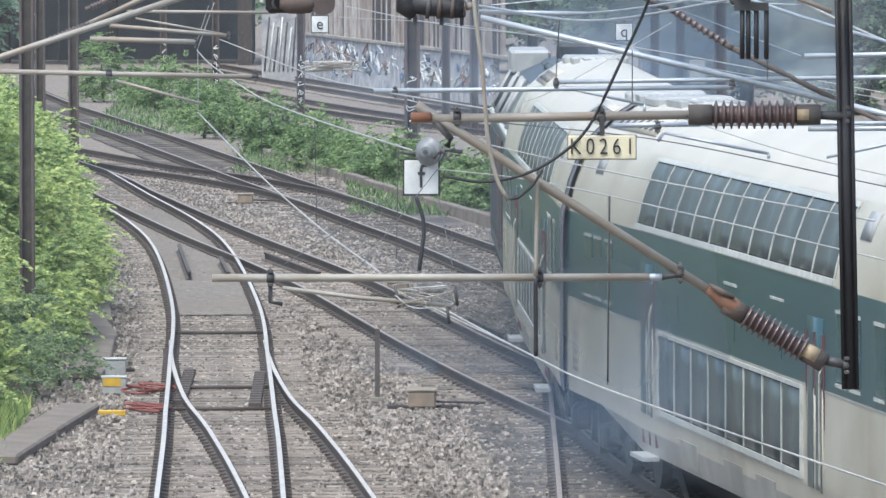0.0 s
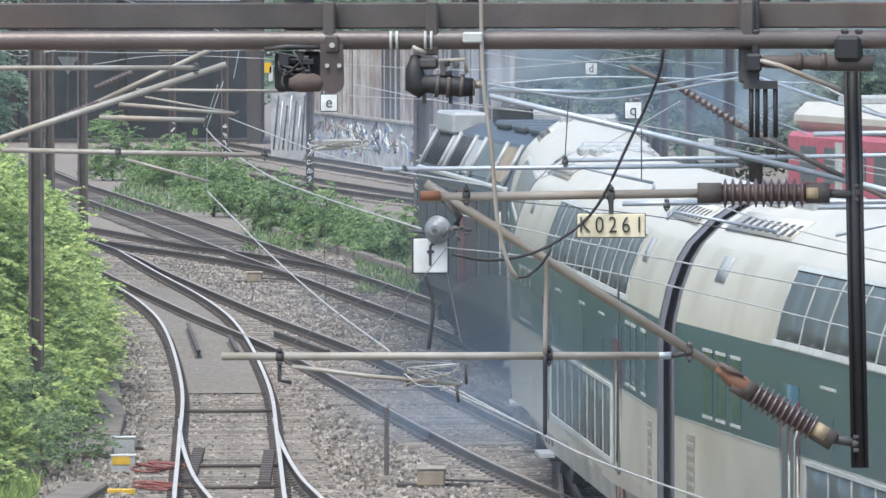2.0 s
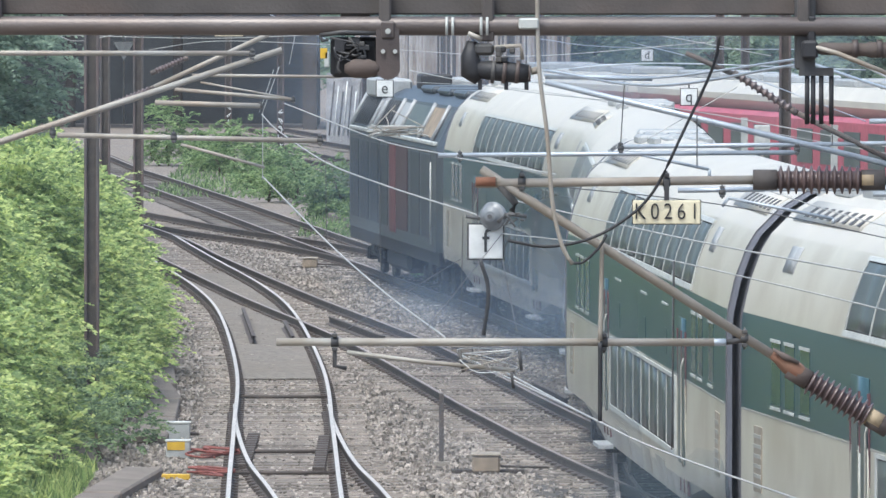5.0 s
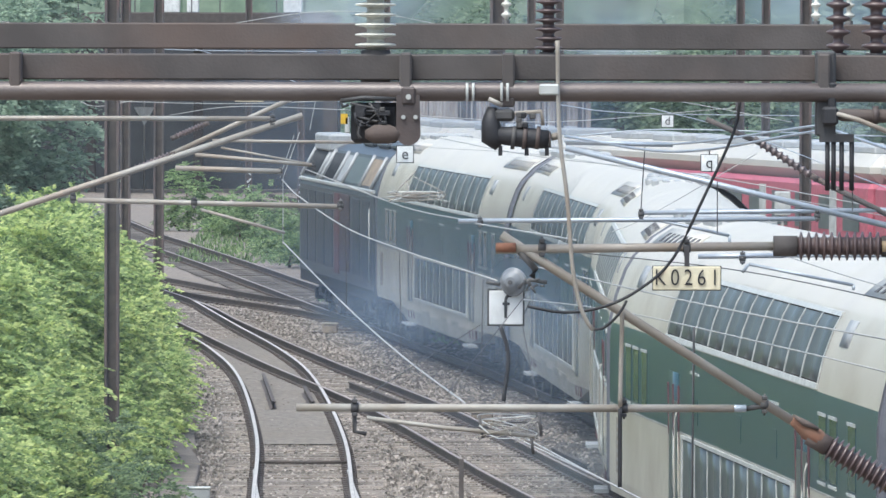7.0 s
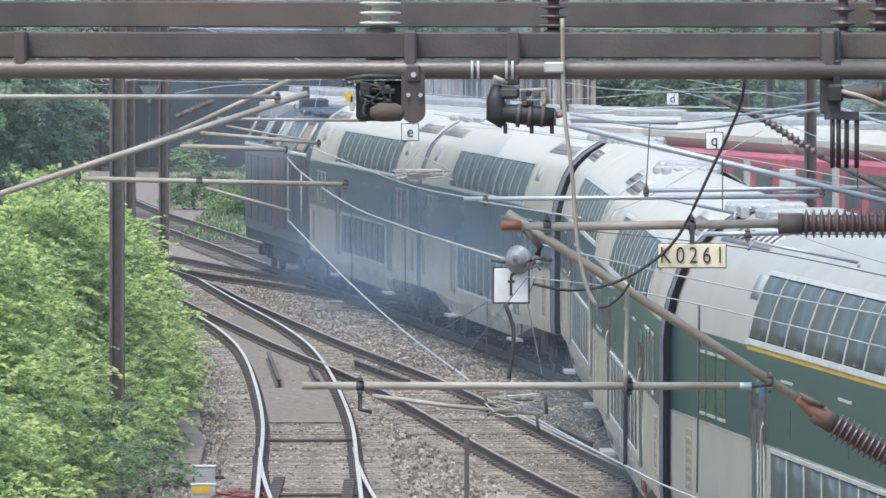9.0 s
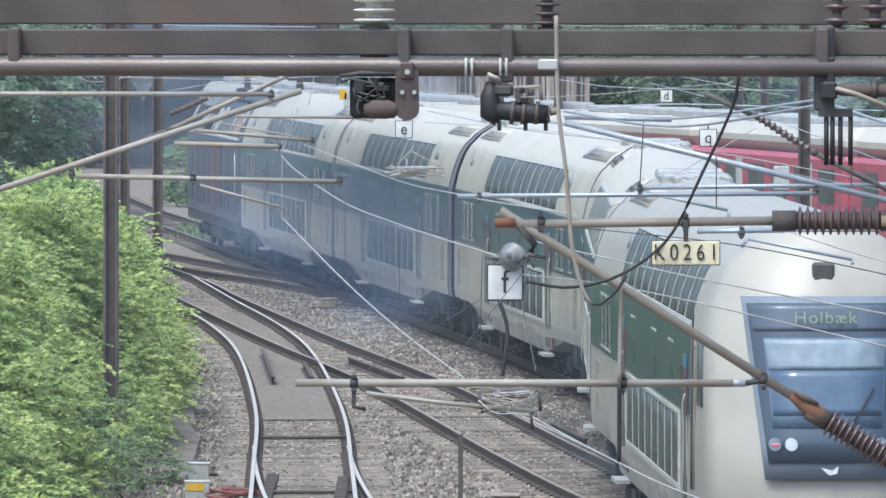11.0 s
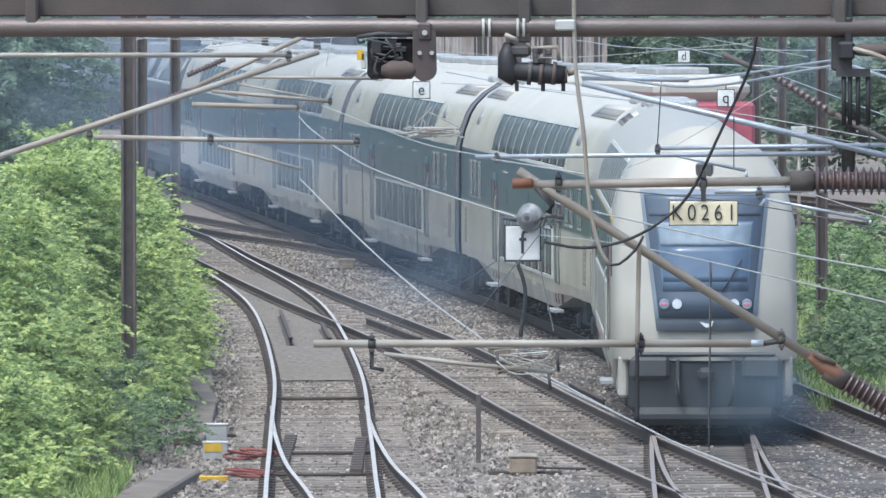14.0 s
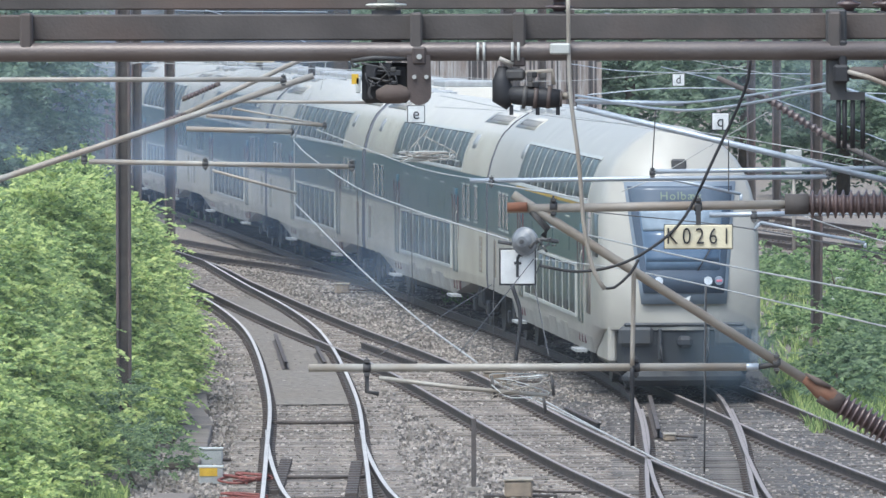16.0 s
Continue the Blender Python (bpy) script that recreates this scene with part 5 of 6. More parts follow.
W = "grey overhead contact and catenary wire"
for pts_, r_ in (
    (((-1.90, 110.00, 5.16), (-1.64, 107.00, 5.01), (-0.98, 100.00, 4.79), (-0.32, 90.00, 4.81), (0.11, 82.00, 4.89), (0.56, 74.00, 4.97)), 0.010),
    (((0.85, 74.00, 5.10), (1.97, 62.00, 5.16), (3.06, 50.00, 5.28)), 0.008),
    (((-1.89, 110.00, 4.37), (-1.00, 100.00, 3.90), (-0.30, 89.00, 3.74), (0.29, 74.00, 3.92)), 0.0114),
    (((-1.89, 110.00, 4.33), (-1.89, 110.00, 5.19)), 0.007), (((-1.89, 110.00, 5.19), (-1.68, 110.00, 5.77)), 0.008),
    (((-1.75, 110.00, 5.73), (-1.93, 110.00, 5.19)), 0.006), (((-1.55, 110.00, 5.80), (-1.46, 110.00, 6.27)), 0.006),
    (((0.60, 55.00, 4.54), (1.08, 50.00, 4.50), (1.46, 46.00, 4.51), (2.84, 40.00, 4.32)), 0.007),
    (((0.31, 55.00, 4.65), (0.84, 52.00, 4.53), (1.08, 50.00, 4.50)), 0.006),
    (((1.08, 70.00, 6.26), (1.88, 66.00, 6.20), (2.76, 62.00, 6.41)), 0.014),
    (((1.08, 70.00, 6.22), (1.88, 66.00, 6.26), (2.76, 62.00, 6.45)), 0.012),
    (((2.90, 62.00, 6.41), (3.17, 58.00, 6.31), (3.69, 52.00, 6.16)), 0.014),
    (((3.19, 62.00, 6.43), (3.49, 56.00, 6.22), (4.03, 52.00, 6.03)), 0.010),
    (((-0.03, 120.00, 5.59), (1.34, 110.00, 5.47), (3.18, 100.00, 5.40), (5.61, 90.00, 5.08)), 0.008),
    (((-0.11, 130.00, 5.29), (1.86, 120.00, 5.29), (4.49, 100.00, 5.08), (6.39, 90.00, 4.88)), 0.006),
    (((-1.61, 110.00, 5.30), (-0.37, 105.00, 4.94), (0.35, 80.00, 5.34)), 0.009),
    (((0.40, 80.00, 5.32), (1.17, 70.00, 5.42)), 0.010),
    (((0.78, 74.00, 4.81), (1.30, 60.00, 5.18), (2.08, 50.00, 5.30), (3.12, 44.00, 5.22)), 0.006),
    (((1.01, 60.00, 5.59), (2.07, 56.00, 5.57), (3.12, 50.00, 5.48), (3.72, 48.00, 5.40)), 0.005),
    (((2.78, 75.00, 5.26), (3.39, 66.00, 5.19), (4.12, 58.00, 5.17)), 0.006),
    (((-6.99, 140.00, 7.16), (-4.70, 140.00, 6.93), (-1.50, 140.00, 7.34), (1.25, 140.00, 6.89)), 0.008),
    (((-6.01, 150.00, 5.79), (-3.56, 150.00, 5.74), (-1.60, 150.00, 5.80)), 0.009),
    (((-6.21, 150.00, 5.83), (-5.82, 150.00, 5.69), (-5.13, 150.00, 5.80)), 0.009),
    (((-4.85, 160.00, 5.43), (-3.59, 160.00, 5.59), (-1.50, 160.00, 5.53)), 0.009),
    (((-0.23, 150.00, 5.54), (2.12, 150.00, 5.44), (5.26, 150.00, 5.69)), 0.008),
    (((2.01, 120.00, 5.60), (3.42, 120.00, 5.69), (6.31, 120.00, 5.60)), 0.012),
    (((2.67, 180.00, 5.44), (4.31, 180.00, 5.27), (9.47, 180.00, 5.21)), 0.012),
    (((4.55, 180.00, 5.38), (5.96, 170.00, 5.04), (7.89, 150.00, 4.31)), 0.012),
    (((2.78, 180.00, 5.86), (4.90, 180.00, 5.56), (7.07, 170.00, 5.21)), 0.010),
    (((3.75, 200.00, 6.42), (7.01, 200.00, 6.10), (10.52, 200.00, 6.36)), 0.012),
    (((1.52, 200.00, 6.56), (4.53, 200.00, 6.49), (8.32, 200.00, 6.62), (10.52, 200.00, 6.42)), 0.010),
    (((-6.71, 200.00, 6.56), (-5.67, 200.00, 6.49), (-2.66, 200.00, 6.46)), 0.012),
    (((-5.45, 180.00, 6.74), (-3.33, 180.00, 6.09), (-1.59, 170.00, 5.49)), 0.012),
    (((1.86, 90.00, 4.99), (2.27, 90.00, 5.17), (3.39, 90.00, 5.82)), 0.006),
    (((-0.52, 70.00, 4.16), (0.42, 74.00, 4.59)), 0.005), (((0.12, 70.00, 4.16), (0.78, 74.00, 4.81)), 0.005),
):
    wire("overhead_wire", W, pts_, r_ * 0.8, DARKSTEEL if r_ <= 0.005 else WIRE if r_ < 0.0115 else BLUETUBE, "overhead wires")
for a_, b_ in (((-0.99, 100.00, 4.81), (-0.98, 100.00, 3.90)), ((-0.33, 89.50, 4.81), (-0.31, 89.50, 3.73)), ((0.48, 80.00, 4.80), (0.46, 80.00, 3.78)), ((0.78, 74.00, 4.59), (0.88, 72.00, 4.07)), ((1.73, 57.00, 5.17), (1.42, 47.00, 4.51)), ((0.85, 74.00, 4.81), (0.76, 74.00, 4.59)), ((1.34, 44.00, 5.64), (1.33, 44.00, 4.69)), ((1.85, 75.00, 6.10), (1.89, 78.00, 5.49)), ((3.65, 75.00, 5.95), (3.80, 78.00, 5.49)), ((2.48, 75.00, 5.80), (2.58, 78.00, 5.29))):
    wire("dropper_wire", "thin dropper wire between overhead wires", (a_, b_), 0.005, DARKSTEEL, "droppers")
wire("black_cable", "thick black feeder cable hanging in a loop", ((1.53, 42.90, 6.82), (1.50, 42.90, 6.65), (1.35, 42.90, 6.32), (1.20, 42.90, 6.02), (1.04, 42.90, 5.87), (0.86, 42.90, 5.78), (0.66, 42.90, 5.75), (0.48, 42.90, 5.78)), 0.0085, BLACK)
wire("black_cable", "short black cable end curling up to the strut", ((0.79, 42.90, 5.67), (0.85, 42.90, 5.67), (0.93, 42.90, 5.74), (0.97, 42.90, 5.81)), 0.008, BLACK)
wire("grey_cable", "grey earthing cable hanging from the pipe", ((0.62, 42.70, 7.10), (0.63, 42.70, 6.66), (0.67, 42.70, 6.32), (0.70, 42.70, 5.96), (0.75, 42.70, 5.75), (0.80, 42.70, 5.67)), 0.012, GALV)
wire("black_cable", "black cable hanging below the letter sign", ((0.59, 73.90, 4.59), (0.66, 73.90, 4.33), (0.62, 73.90, 3.94)), 0.02, BLACK)
wire("grey_cable", "grey rod hanging from the strut to the wire", ((0.95, 42.95, 5.78), (0.94, 42.95, 5.28)), 0.013, GALV)
wire("black_cable", "black insulated lower end of the hanging rod", ((0.94, 42.95, 5.27), (0.94, 42.95, 4.88)), 0.012, BLACK)

nest = thing("wire_bundle", "tangle of pale cut wires hooked on the overhead line", "wire bundle")
rng_n = random.Random(8)
c_n = Vector((-0.16, 85.00, 5.48))
for k_ in range(12):
    q_ = [c_n + Vector((rng_n.uniform(-0.3, 0.3), rng_n.uniform(-0.1, 0.1), rng_n.uniform(-0.08, 0.05) + (0.2 if j_ == 3 and k_ % 4 == 0 else 0))) for j_ in range(4)]
    part("wire_end", T(smooth_line(q_, 0.06), 0.006, 5), TRIM if k_ % 2 else GALV, nest)


# ---------------------------------------------------------------- plants
def foliage(name, label, category, blobs, n, size, mat, seed, trunk=None, group=""):
    """Leaves in uneven clumps through rounded masses, on stems or a trunk with limbs."""
    rng = np.random.default_rng(seed)
    t = thing(name, label, category, group)
    blobs = np.array(blobs, float)
    vol = blobs[:, 3] * blobs[:, 4] * blobs[:, 5]
    pick = rng.choice(len(blobs), n // 80, p=vol / vol.sum())
    d = rng.normal(size=(len(pick), 3))
    d /= np.linalg.norm(d, axis=1)[:, None]
    rad = rng.uniform(0.35, 1.2, len(pick)) ** 0.7
    c = blobs[pick, :3] + d * blobs[pick, 3:] * rad[:, None]
    keep = c[:, 2] > 0.0
    c, d = c[keep], d[keep]
    # each clump is five twigs that reach outward and droop, each with eight pairs of leaflets and drooping tips
    tw = np.repeat(d * np.array([1, 0.55, 0.25]), 5, 0) + rng.normal(size=(5 * len(c), 3)) * np.array([0.55, 0.55, 0.22])
    tw[:, 2] += 0.12
    tw /= np.linalg.norm(tw, axis=1)[:, None]
    long = rng.uniform(4.5, 9.5, len(tw)) * size
    foot = np.repeat(c, 5, 0) + rng.normal(size=tw.shape) * size * 2.2
    k = np.tile(np.repeat(np.linspace(0.12, 1, 8), 2), len(tw))
    hand = np.tile([1.0, -1.0], 8 * len(tw))
    ax, root, ln = np.repeat(tw, 16, 0), np.repeat(foot, 16, 0), np.repeat(long, 16)
    across = np.cross(ax, np.array([0, 0, 1.0]))
    across /= np.linalg.norm(across, axis=1)[:, None] + 1e-6
    p = root + ax * (k * ln)[:, None]
    p[:, 2] -= 0.32 * ln * k ** 2
    a = ax * 0.55 + across * hand[:, None] * 0.8 + rng.normal(size=p.shape) * 0.22 + np.array([0, 0, -0.25]) * k[:, None]
    a /= np.linalg.norm(a, axis=1)[:, None]
    s = (rng.uniform(0.75, 1.25, len(p)) * size * (1.15 - 0.35 * k))[:, None]
    p = p + a * s
    low = p[:, 2] > -0.15
    p, a, s = p[low], a[low], s[low]
    m = len(p)
    up = np.array([0, -0.75, 0.75]) + rng.normal(size=(m, 3)) * 0.35
    b = np.cross(up, a)
    b /= np.linalg.norm(b, axis=1)[:, None]
    up = np.cross(a, b)
    quad = np.stack([p - a * s, p - b * s * 0.46 + up * s * 0.14, p + a * s, p + b * s * 0.46 + up * s * 0.14], 1).reshape(-1, 3)
    me = bpy.data.meshes.new("leaves")
    me.vertices.add(4 * m)
    me.vertices.foreach_set("co", quad.ravel())
    me.loops.add(4 * m)
    me.loops.foreach_set("vertex_index", np.arange(4 * m))
    me.polygons.add(m)
    me.polygons.foreach_set("loop_start", np.arange(m) * 4)
    me.update()
    me.validate()
    me.materials.append(mat)
    lv = new("leaves", me)
    lv.parent = t
    tagged(lv, kind="stuff")
    if trunk:
        x, y, r, h = trunk
        part("trunk", T([(x, y, -0.3), (x + 0.1, y, h * 0.5), (x - 0.05, y, h)], [r, r * 0.8, r * 0.5], 8), BARK, t)
    for bx, by, bz, rx, ry, rz in blobs[:8]:
        foot = (trunk[0], trunk[1], trunk[3] * 0.6) if trunk else (bx + rng.uniform(-0.3, 0.3), by, -0.25)
        mid = ((foot[0] + bx) / 2 + rng.uniform(-0.2, 0.2), (foot[1] + by) / 2, (foot[2] + bz) / 2 + 0.15)
        part("limb" if trunk else "stem", T([foot, mid, (bx, by, bz + rz * 0.5)], [0.05, 0.035, 0.012], 6), BARK, t)
    return t


SH = "bright green leafy shrub on the bank beside the track"
for k_, (blobs_, n_, size_) in enumerate((
    ([(-5.9, 115, -0.1, 0.6, 2.5, 0.8), (-6.5, 118, 0.7, 0.7, 3, 1.3)], 16000, 0.066),
    ([(-4.95, 129, 0.0, 0.45, 2, 0.8), (-6.0, 126, 0.9, 0.6, 3, 1.2), (-6.8, 128, 1.7, 0.9, 3, 1.9), (-5.3, 125, 0.0, 0.4, 2, 0.7)], 24000, 0.068),
    ([(-5.0, 139, 0.4, 0.55, 3, 0.9), (-5.6, 142, 1.4, 0.7, 3, 1.5), (-6.4, 141, 2.3, 0.8, 3, 1.7)], 27000, 0.072),
    ([(-5.0, 152, 0.5, 0.5, 3, 1.0), (-5.8, 154, 1.5, 0.7, 3, 1.5), (-6.7, 153, 2.2, 0.9, 3, 1.6)], 25000, 0.075),
    ([(-5.5, 165, 0.5, 0.5, 3, 1.0), (-6.2, 168, 1.2, 0.7, 3, 1.4), (-7.2, 168, 1.9, 0.9, 3, 1.5)], 21000, 0.08),
    ([(-6.1, 179, 0.4, 0.45, 3, 0.9), (-6.9, 182, 1.0, 0.7, 3, 1.2), (-7.9, 183, 1.5, 0.9, 3, 1.3)], 16000, 0.08),
    ([(-6.05, 133, 0.9, 0.75, 3, 1.1), (-6.9, 135, 1.9, 0.8, 3, 1.4)], 20000, 0.07),
    ([(-5.45, 146, 1.0, 0.6, 3, 1.2), (-6.4, 147, 1.8, 0.8, 3, 1.3)], 20000, 0.072),
    ([(-6.3, 121, 0.3, 0.65, 3, 0.9), (-5.5, 121, 0.0, 0.45, 2, 0.6)], 14000, 0.066),
    ([(-6.8, 192, 0.4, 0.5, 3, 0.8), (-7.7, 196, 0.9, 0.8, 3, 1.1), (-8.8, 196, 1.1, 0.9, 3, 1.2)], 9000, 0.09))):
    foliage("shrub", SH, "shrub", blobs_, int(n_ * 2.3), size_ * 0.82, LEAF, 1 + k_, group="shrubs")
foliage("tree", "green leafy tree behind the shrubs, its leaves paled for haze", "tree", [(-9.6, 208, 4.2, 1.2, 2.5, 2.2), (-10.4, 206, 6.6, 1.5, 2.5, 2.2), (-11.5, 208, 4.5, 1.6, 2.5, 3.0), (-9.3, 208, 2.2, 1.0, 2, 1.6)], 34000, 0.09, LEAFHAZED, 7, trunk=(-10.6, 208, 0.2, 6.5), group="trees")
foliage("tree", "green leafy tree behind the shrubs, its leaves paled for haze", "tree", [(-10.2, 222, 7.6, 1.6, 2.5, 2.0), (-12.2, 224, 8.2, 2.2, 2.5, 2.6), (-13, 224, 5.0, 2.0, 2.5, 2.6)], 24000, 0.1, LEAFHAZED, 8, trunk=(-12, 224, 0.25, 8), group="trees")
foliage("shrub", "low blue-green small-leaved shrub beside the cable troughs", "shrub", [(-4.6, 126, 0.0, 0.55, 1.6, 0.75), (-4.25, 129, 0.1, 0.4, 1.6, 0.55), (-4.9, 131, 0.3, 0.5, 1.6, 0.8)], 9000, 0.04, LEAFMID, 15, group="shrubs")
BU = "low green bush in the strip between the tracks"
for k_, (x_, y_, w_, h_) in enumerate(((-8.6, 303, 0.8, 2.3), (-7.0, 296, 0.7, 1.2), (-5.9, 289, 1.25, 1.7), (-4.6, 272, 0.9, 1.3), (-3.6, 258, 0.85, 1.5), (-2.2, 244, 0.8, 1.35), (-0.85, 229, 0.85, 1.4), (0.3, 224, 0.7, 0.8), (1.25, 220, 0.85, 1.05), (2.5, 208, 0.8, 1.0), (3.4, 200, 0.7, 0.8))):
    foliage("bush", BU, "bush", [(x_, y_, h_ * 0.4, w_ * 0.62, 1.4, h_ * 0.5), (x_ + w_ * 0.7, y_ + 1, h_ * 0.2, w_ * 0.5, 1.4, h_ * 0.4), (x_ - w_ * 0.6, y_, h_ * 0.15, w_ * 0.45, 1.4, h_ * 0.32)], 7000, 0.06, LEAFBUSH, 20 + k_, group="bushes")
for k_, (x_, y_, w_, h_, m_) in enumerate(((6.9, 151, 0.8, 1.25, 1), (8.0, 156, 0.9, 1.5, 1), (7.7, 176, 0.9, 1.0, 0), (8.8, 196, 1.1, 1.5, 0), (10.2, 200, 1.2, 2.0, 0), (9.2, 166, 1.0, 1.4, 1), (7.5, 205, 0.9, 0.9, 0))):
    foliage("bush", "green bush on the grassy bank beside the track", "bush", [(x_, y_, h_ * 0.15, w_, 3, h_ * 0.5), (x_ + w_, y_ + 2, h_ * 0.2, w_ * 0.8, 3, h_ * 0.4)], 5500, 0.07, LEAFMID if m_ else LEAFBUSH, 40 + k_, group="bushes")
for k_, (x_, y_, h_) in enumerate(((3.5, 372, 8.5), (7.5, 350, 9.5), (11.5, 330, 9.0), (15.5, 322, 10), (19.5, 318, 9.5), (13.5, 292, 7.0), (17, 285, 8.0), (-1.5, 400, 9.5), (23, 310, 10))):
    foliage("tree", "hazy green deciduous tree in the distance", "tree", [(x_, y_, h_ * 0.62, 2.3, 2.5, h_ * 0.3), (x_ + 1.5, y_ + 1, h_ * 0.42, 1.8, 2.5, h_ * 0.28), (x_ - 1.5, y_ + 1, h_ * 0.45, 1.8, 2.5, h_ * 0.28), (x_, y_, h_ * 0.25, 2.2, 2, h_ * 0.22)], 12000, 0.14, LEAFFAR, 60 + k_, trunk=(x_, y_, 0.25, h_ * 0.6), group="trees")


def grass(name, label, strips, n, mat, seed, h=0.25):
    rng = np.random.default_rng(seed)
    vs = []
    for x0, x1, y0, y1 in strips:
        m = n // len(strips)
        p = np.stack([rng.uniform(x0, x1, m), rng.uniform(y0, y1, m), np.full(m, -0.2)], 1)
        w = rng.normal(size=(m, 3)) * np.array([0.02, 0.02, 0])
        tip = np.stack([rng.normal(size=m) * 0.08, rng.normal(size=m) * 0.08, rng.uniform(0.4, 1.2, m) * h], 1)
        vs.append(np.stack([p - w, p + w, p + tip], 1).reshape(-1, 3))
    vs = np.concatenate(vs)
    me = bpy.data.meshes.new(name)
    me.from_pydata(vs.tolist(), [], np.arange(len(vs)).reshape(-1, 3).tolist())
    me.materials.append(mat)
    return tagged(new(name, me), label, "grass", kind="stuff")


grass("grass", "green weeds and grass on the banks", [(-7.5, -4.5, 108, 124), (-9, -6.6, 180, 205), (6.2, 11, 150, 215), (6.0, 9, 140, 165)], 26000, LEAF, 90)
grass("grass", "dry and green weeds between the tracks", [(-8, -3.5, 262, 300), (-3.0, 0.2, 225, 262), (0, 3.0, 196, 225)], 9000, LEAFBUSH, 91, 0.2)


# ---------------------------------------------------------------- far structures
def painted_wall():
    """The retaining wall with scrawled paint, a board fence above it."""
    t = thing("retaining_wall", "pale concrete retaining wall covered in faded graffiti", "wall", kind="structure")
    a, b = Vector((-2.2, 346, 0)), Vector((5.6, 291, 0))
    d = (b - a).normalized()
    n = Vector((-d.y, d.x, 0))
    if n.y > 0:
        n = -n
    ang = math.degrees(math.atan2(d.y, d.x))
    t.matrix_basis = pose(a.x, a.y, 0, 0, 0, ang)
    length = (b - a).length
    face = -1 if (Matrix.Rotation(radians(ang), 3, "Z") @ Vector((0, -1, 0))).dot(n) > 0 else 1
    for k in range(int(length / 4)):
        part("wall_panel", B(k * 4 + 0.01, k * 4 + 3.99, -0.12, 0.12, -0.3, 1.45 + 0.02 * (k % 3), bevel=0.02), PAINTED, t)
    part("coping", B(0, length, -0.2, 0.2, 1.47, 1.6, bevel=0.02), CONCRETE, t)
    rng = random.Random(9)
    for k in range(150):
        x = rng.uniform(0.2, 53)
        z = rng.uniform(0.25, 1.2)
        pts = [(x + rng.uniform(-0.9, 0.9), face * 0.14, z + rng.uniform(-0.3, 0.3)) for _ in range(4)]
        part("paint_stroke", T(smooth_line(pts, 0.1), rng.uniform(0.015, 0.04), 4), rng.choice((WHITE, WHITE, WHITE, BLUEPAINT, DARKSTEEL, BROWNPAINT)), t)
    for k in range(128):
        x = k * 0.42
        h = 4.4 + 0.15 * rng.random()
        part("board", B(x, x + 0.36, -0.05 - 0.03 * rng.random(), 0.05, 1.6, h), rng.choice((WALLWOOD, WALLWOOD, RUSTDARK, BOARDPALE)), t)
    return t


def road_bridge():
    t = thing("road_bridge", "dark concrete road bridge over the far tracks", "bridge")
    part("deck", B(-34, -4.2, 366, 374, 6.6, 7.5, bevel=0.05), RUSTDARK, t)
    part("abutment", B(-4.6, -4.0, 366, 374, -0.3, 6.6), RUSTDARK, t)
    part("abutment", B(-34, -30, 366, 374, -0.3, 6.6), CONCRETE, t)
    # Dark back wall and piers put the underpass shade into their colour.
    part("back_wall", B(-34, -4, 378, 380, -0.3, 7.4), SHADEWALL, t, "dark wall closing the opening, for the shade under the bridge")
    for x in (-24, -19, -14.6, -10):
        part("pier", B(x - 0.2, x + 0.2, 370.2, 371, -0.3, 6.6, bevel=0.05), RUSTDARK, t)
    for k in range(24):
        part("railing_post", B(-33 + k * 1.2, -32.95 + k * 1.2, 366.1, 366.2, 7.5, 8.5), DARKSTEEL, t)
    part("handrail", T([(-34, 366.15, 8.5), (-4.2, 366.15, 8.5)], 0.04, 6), DARKSTEEL, t)
    return t


painted_wall()
road_bridge()
for x_, z_, w_ in ((-11.6, 7.5, 0.9), (-10.4, 7.5, 0.5), (-6.3, 7.5, 0.8)):
    tagged(part("equipment_cabinet", B(x_, x_ + w_, 367, 367.8, z_, z_ + 1.0, bevel=0.03), WHITE), "white metal equipment cabinet on the bridge", "cabinet", "cabinets")
part_ = thing("graffiti_board", "white panel with dark scrawls leaning by the track", "panel", at=(-2.37, 333.9) + (0,))
part("panel", B(-0.9, 0.5, -0.04, 0.04, -0.25, 2.6, bevel=0.01), PAINTED, part_)
for k_ in range(7):
    part("paint_stroke", T([(-0.8 + k_ * 0.18, -0.06, 0.2), (-0.6 + k_ * 0.17, -0.06, 2.3 - 0.2 * (k_ % 3))], 0.03, 4), WHITE if k_ % 2 else DARKSTEEL, part_)
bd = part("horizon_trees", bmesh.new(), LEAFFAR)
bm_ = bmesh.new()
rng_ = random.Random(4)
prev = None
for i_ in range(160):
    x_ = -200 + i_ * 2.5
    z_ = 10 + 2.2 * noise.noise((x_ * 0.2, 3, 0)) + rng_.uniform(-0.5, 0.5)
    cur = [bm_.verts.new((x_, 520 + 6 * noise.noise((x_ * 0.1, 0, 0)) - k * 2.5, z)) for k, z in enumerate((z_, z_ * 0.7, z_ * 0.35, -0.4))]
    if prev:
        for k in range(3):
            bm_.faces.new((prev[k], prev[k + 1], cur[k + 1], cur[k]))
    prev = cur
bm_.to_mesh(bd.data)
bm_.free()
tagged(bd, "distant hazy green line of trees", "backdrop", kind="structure")


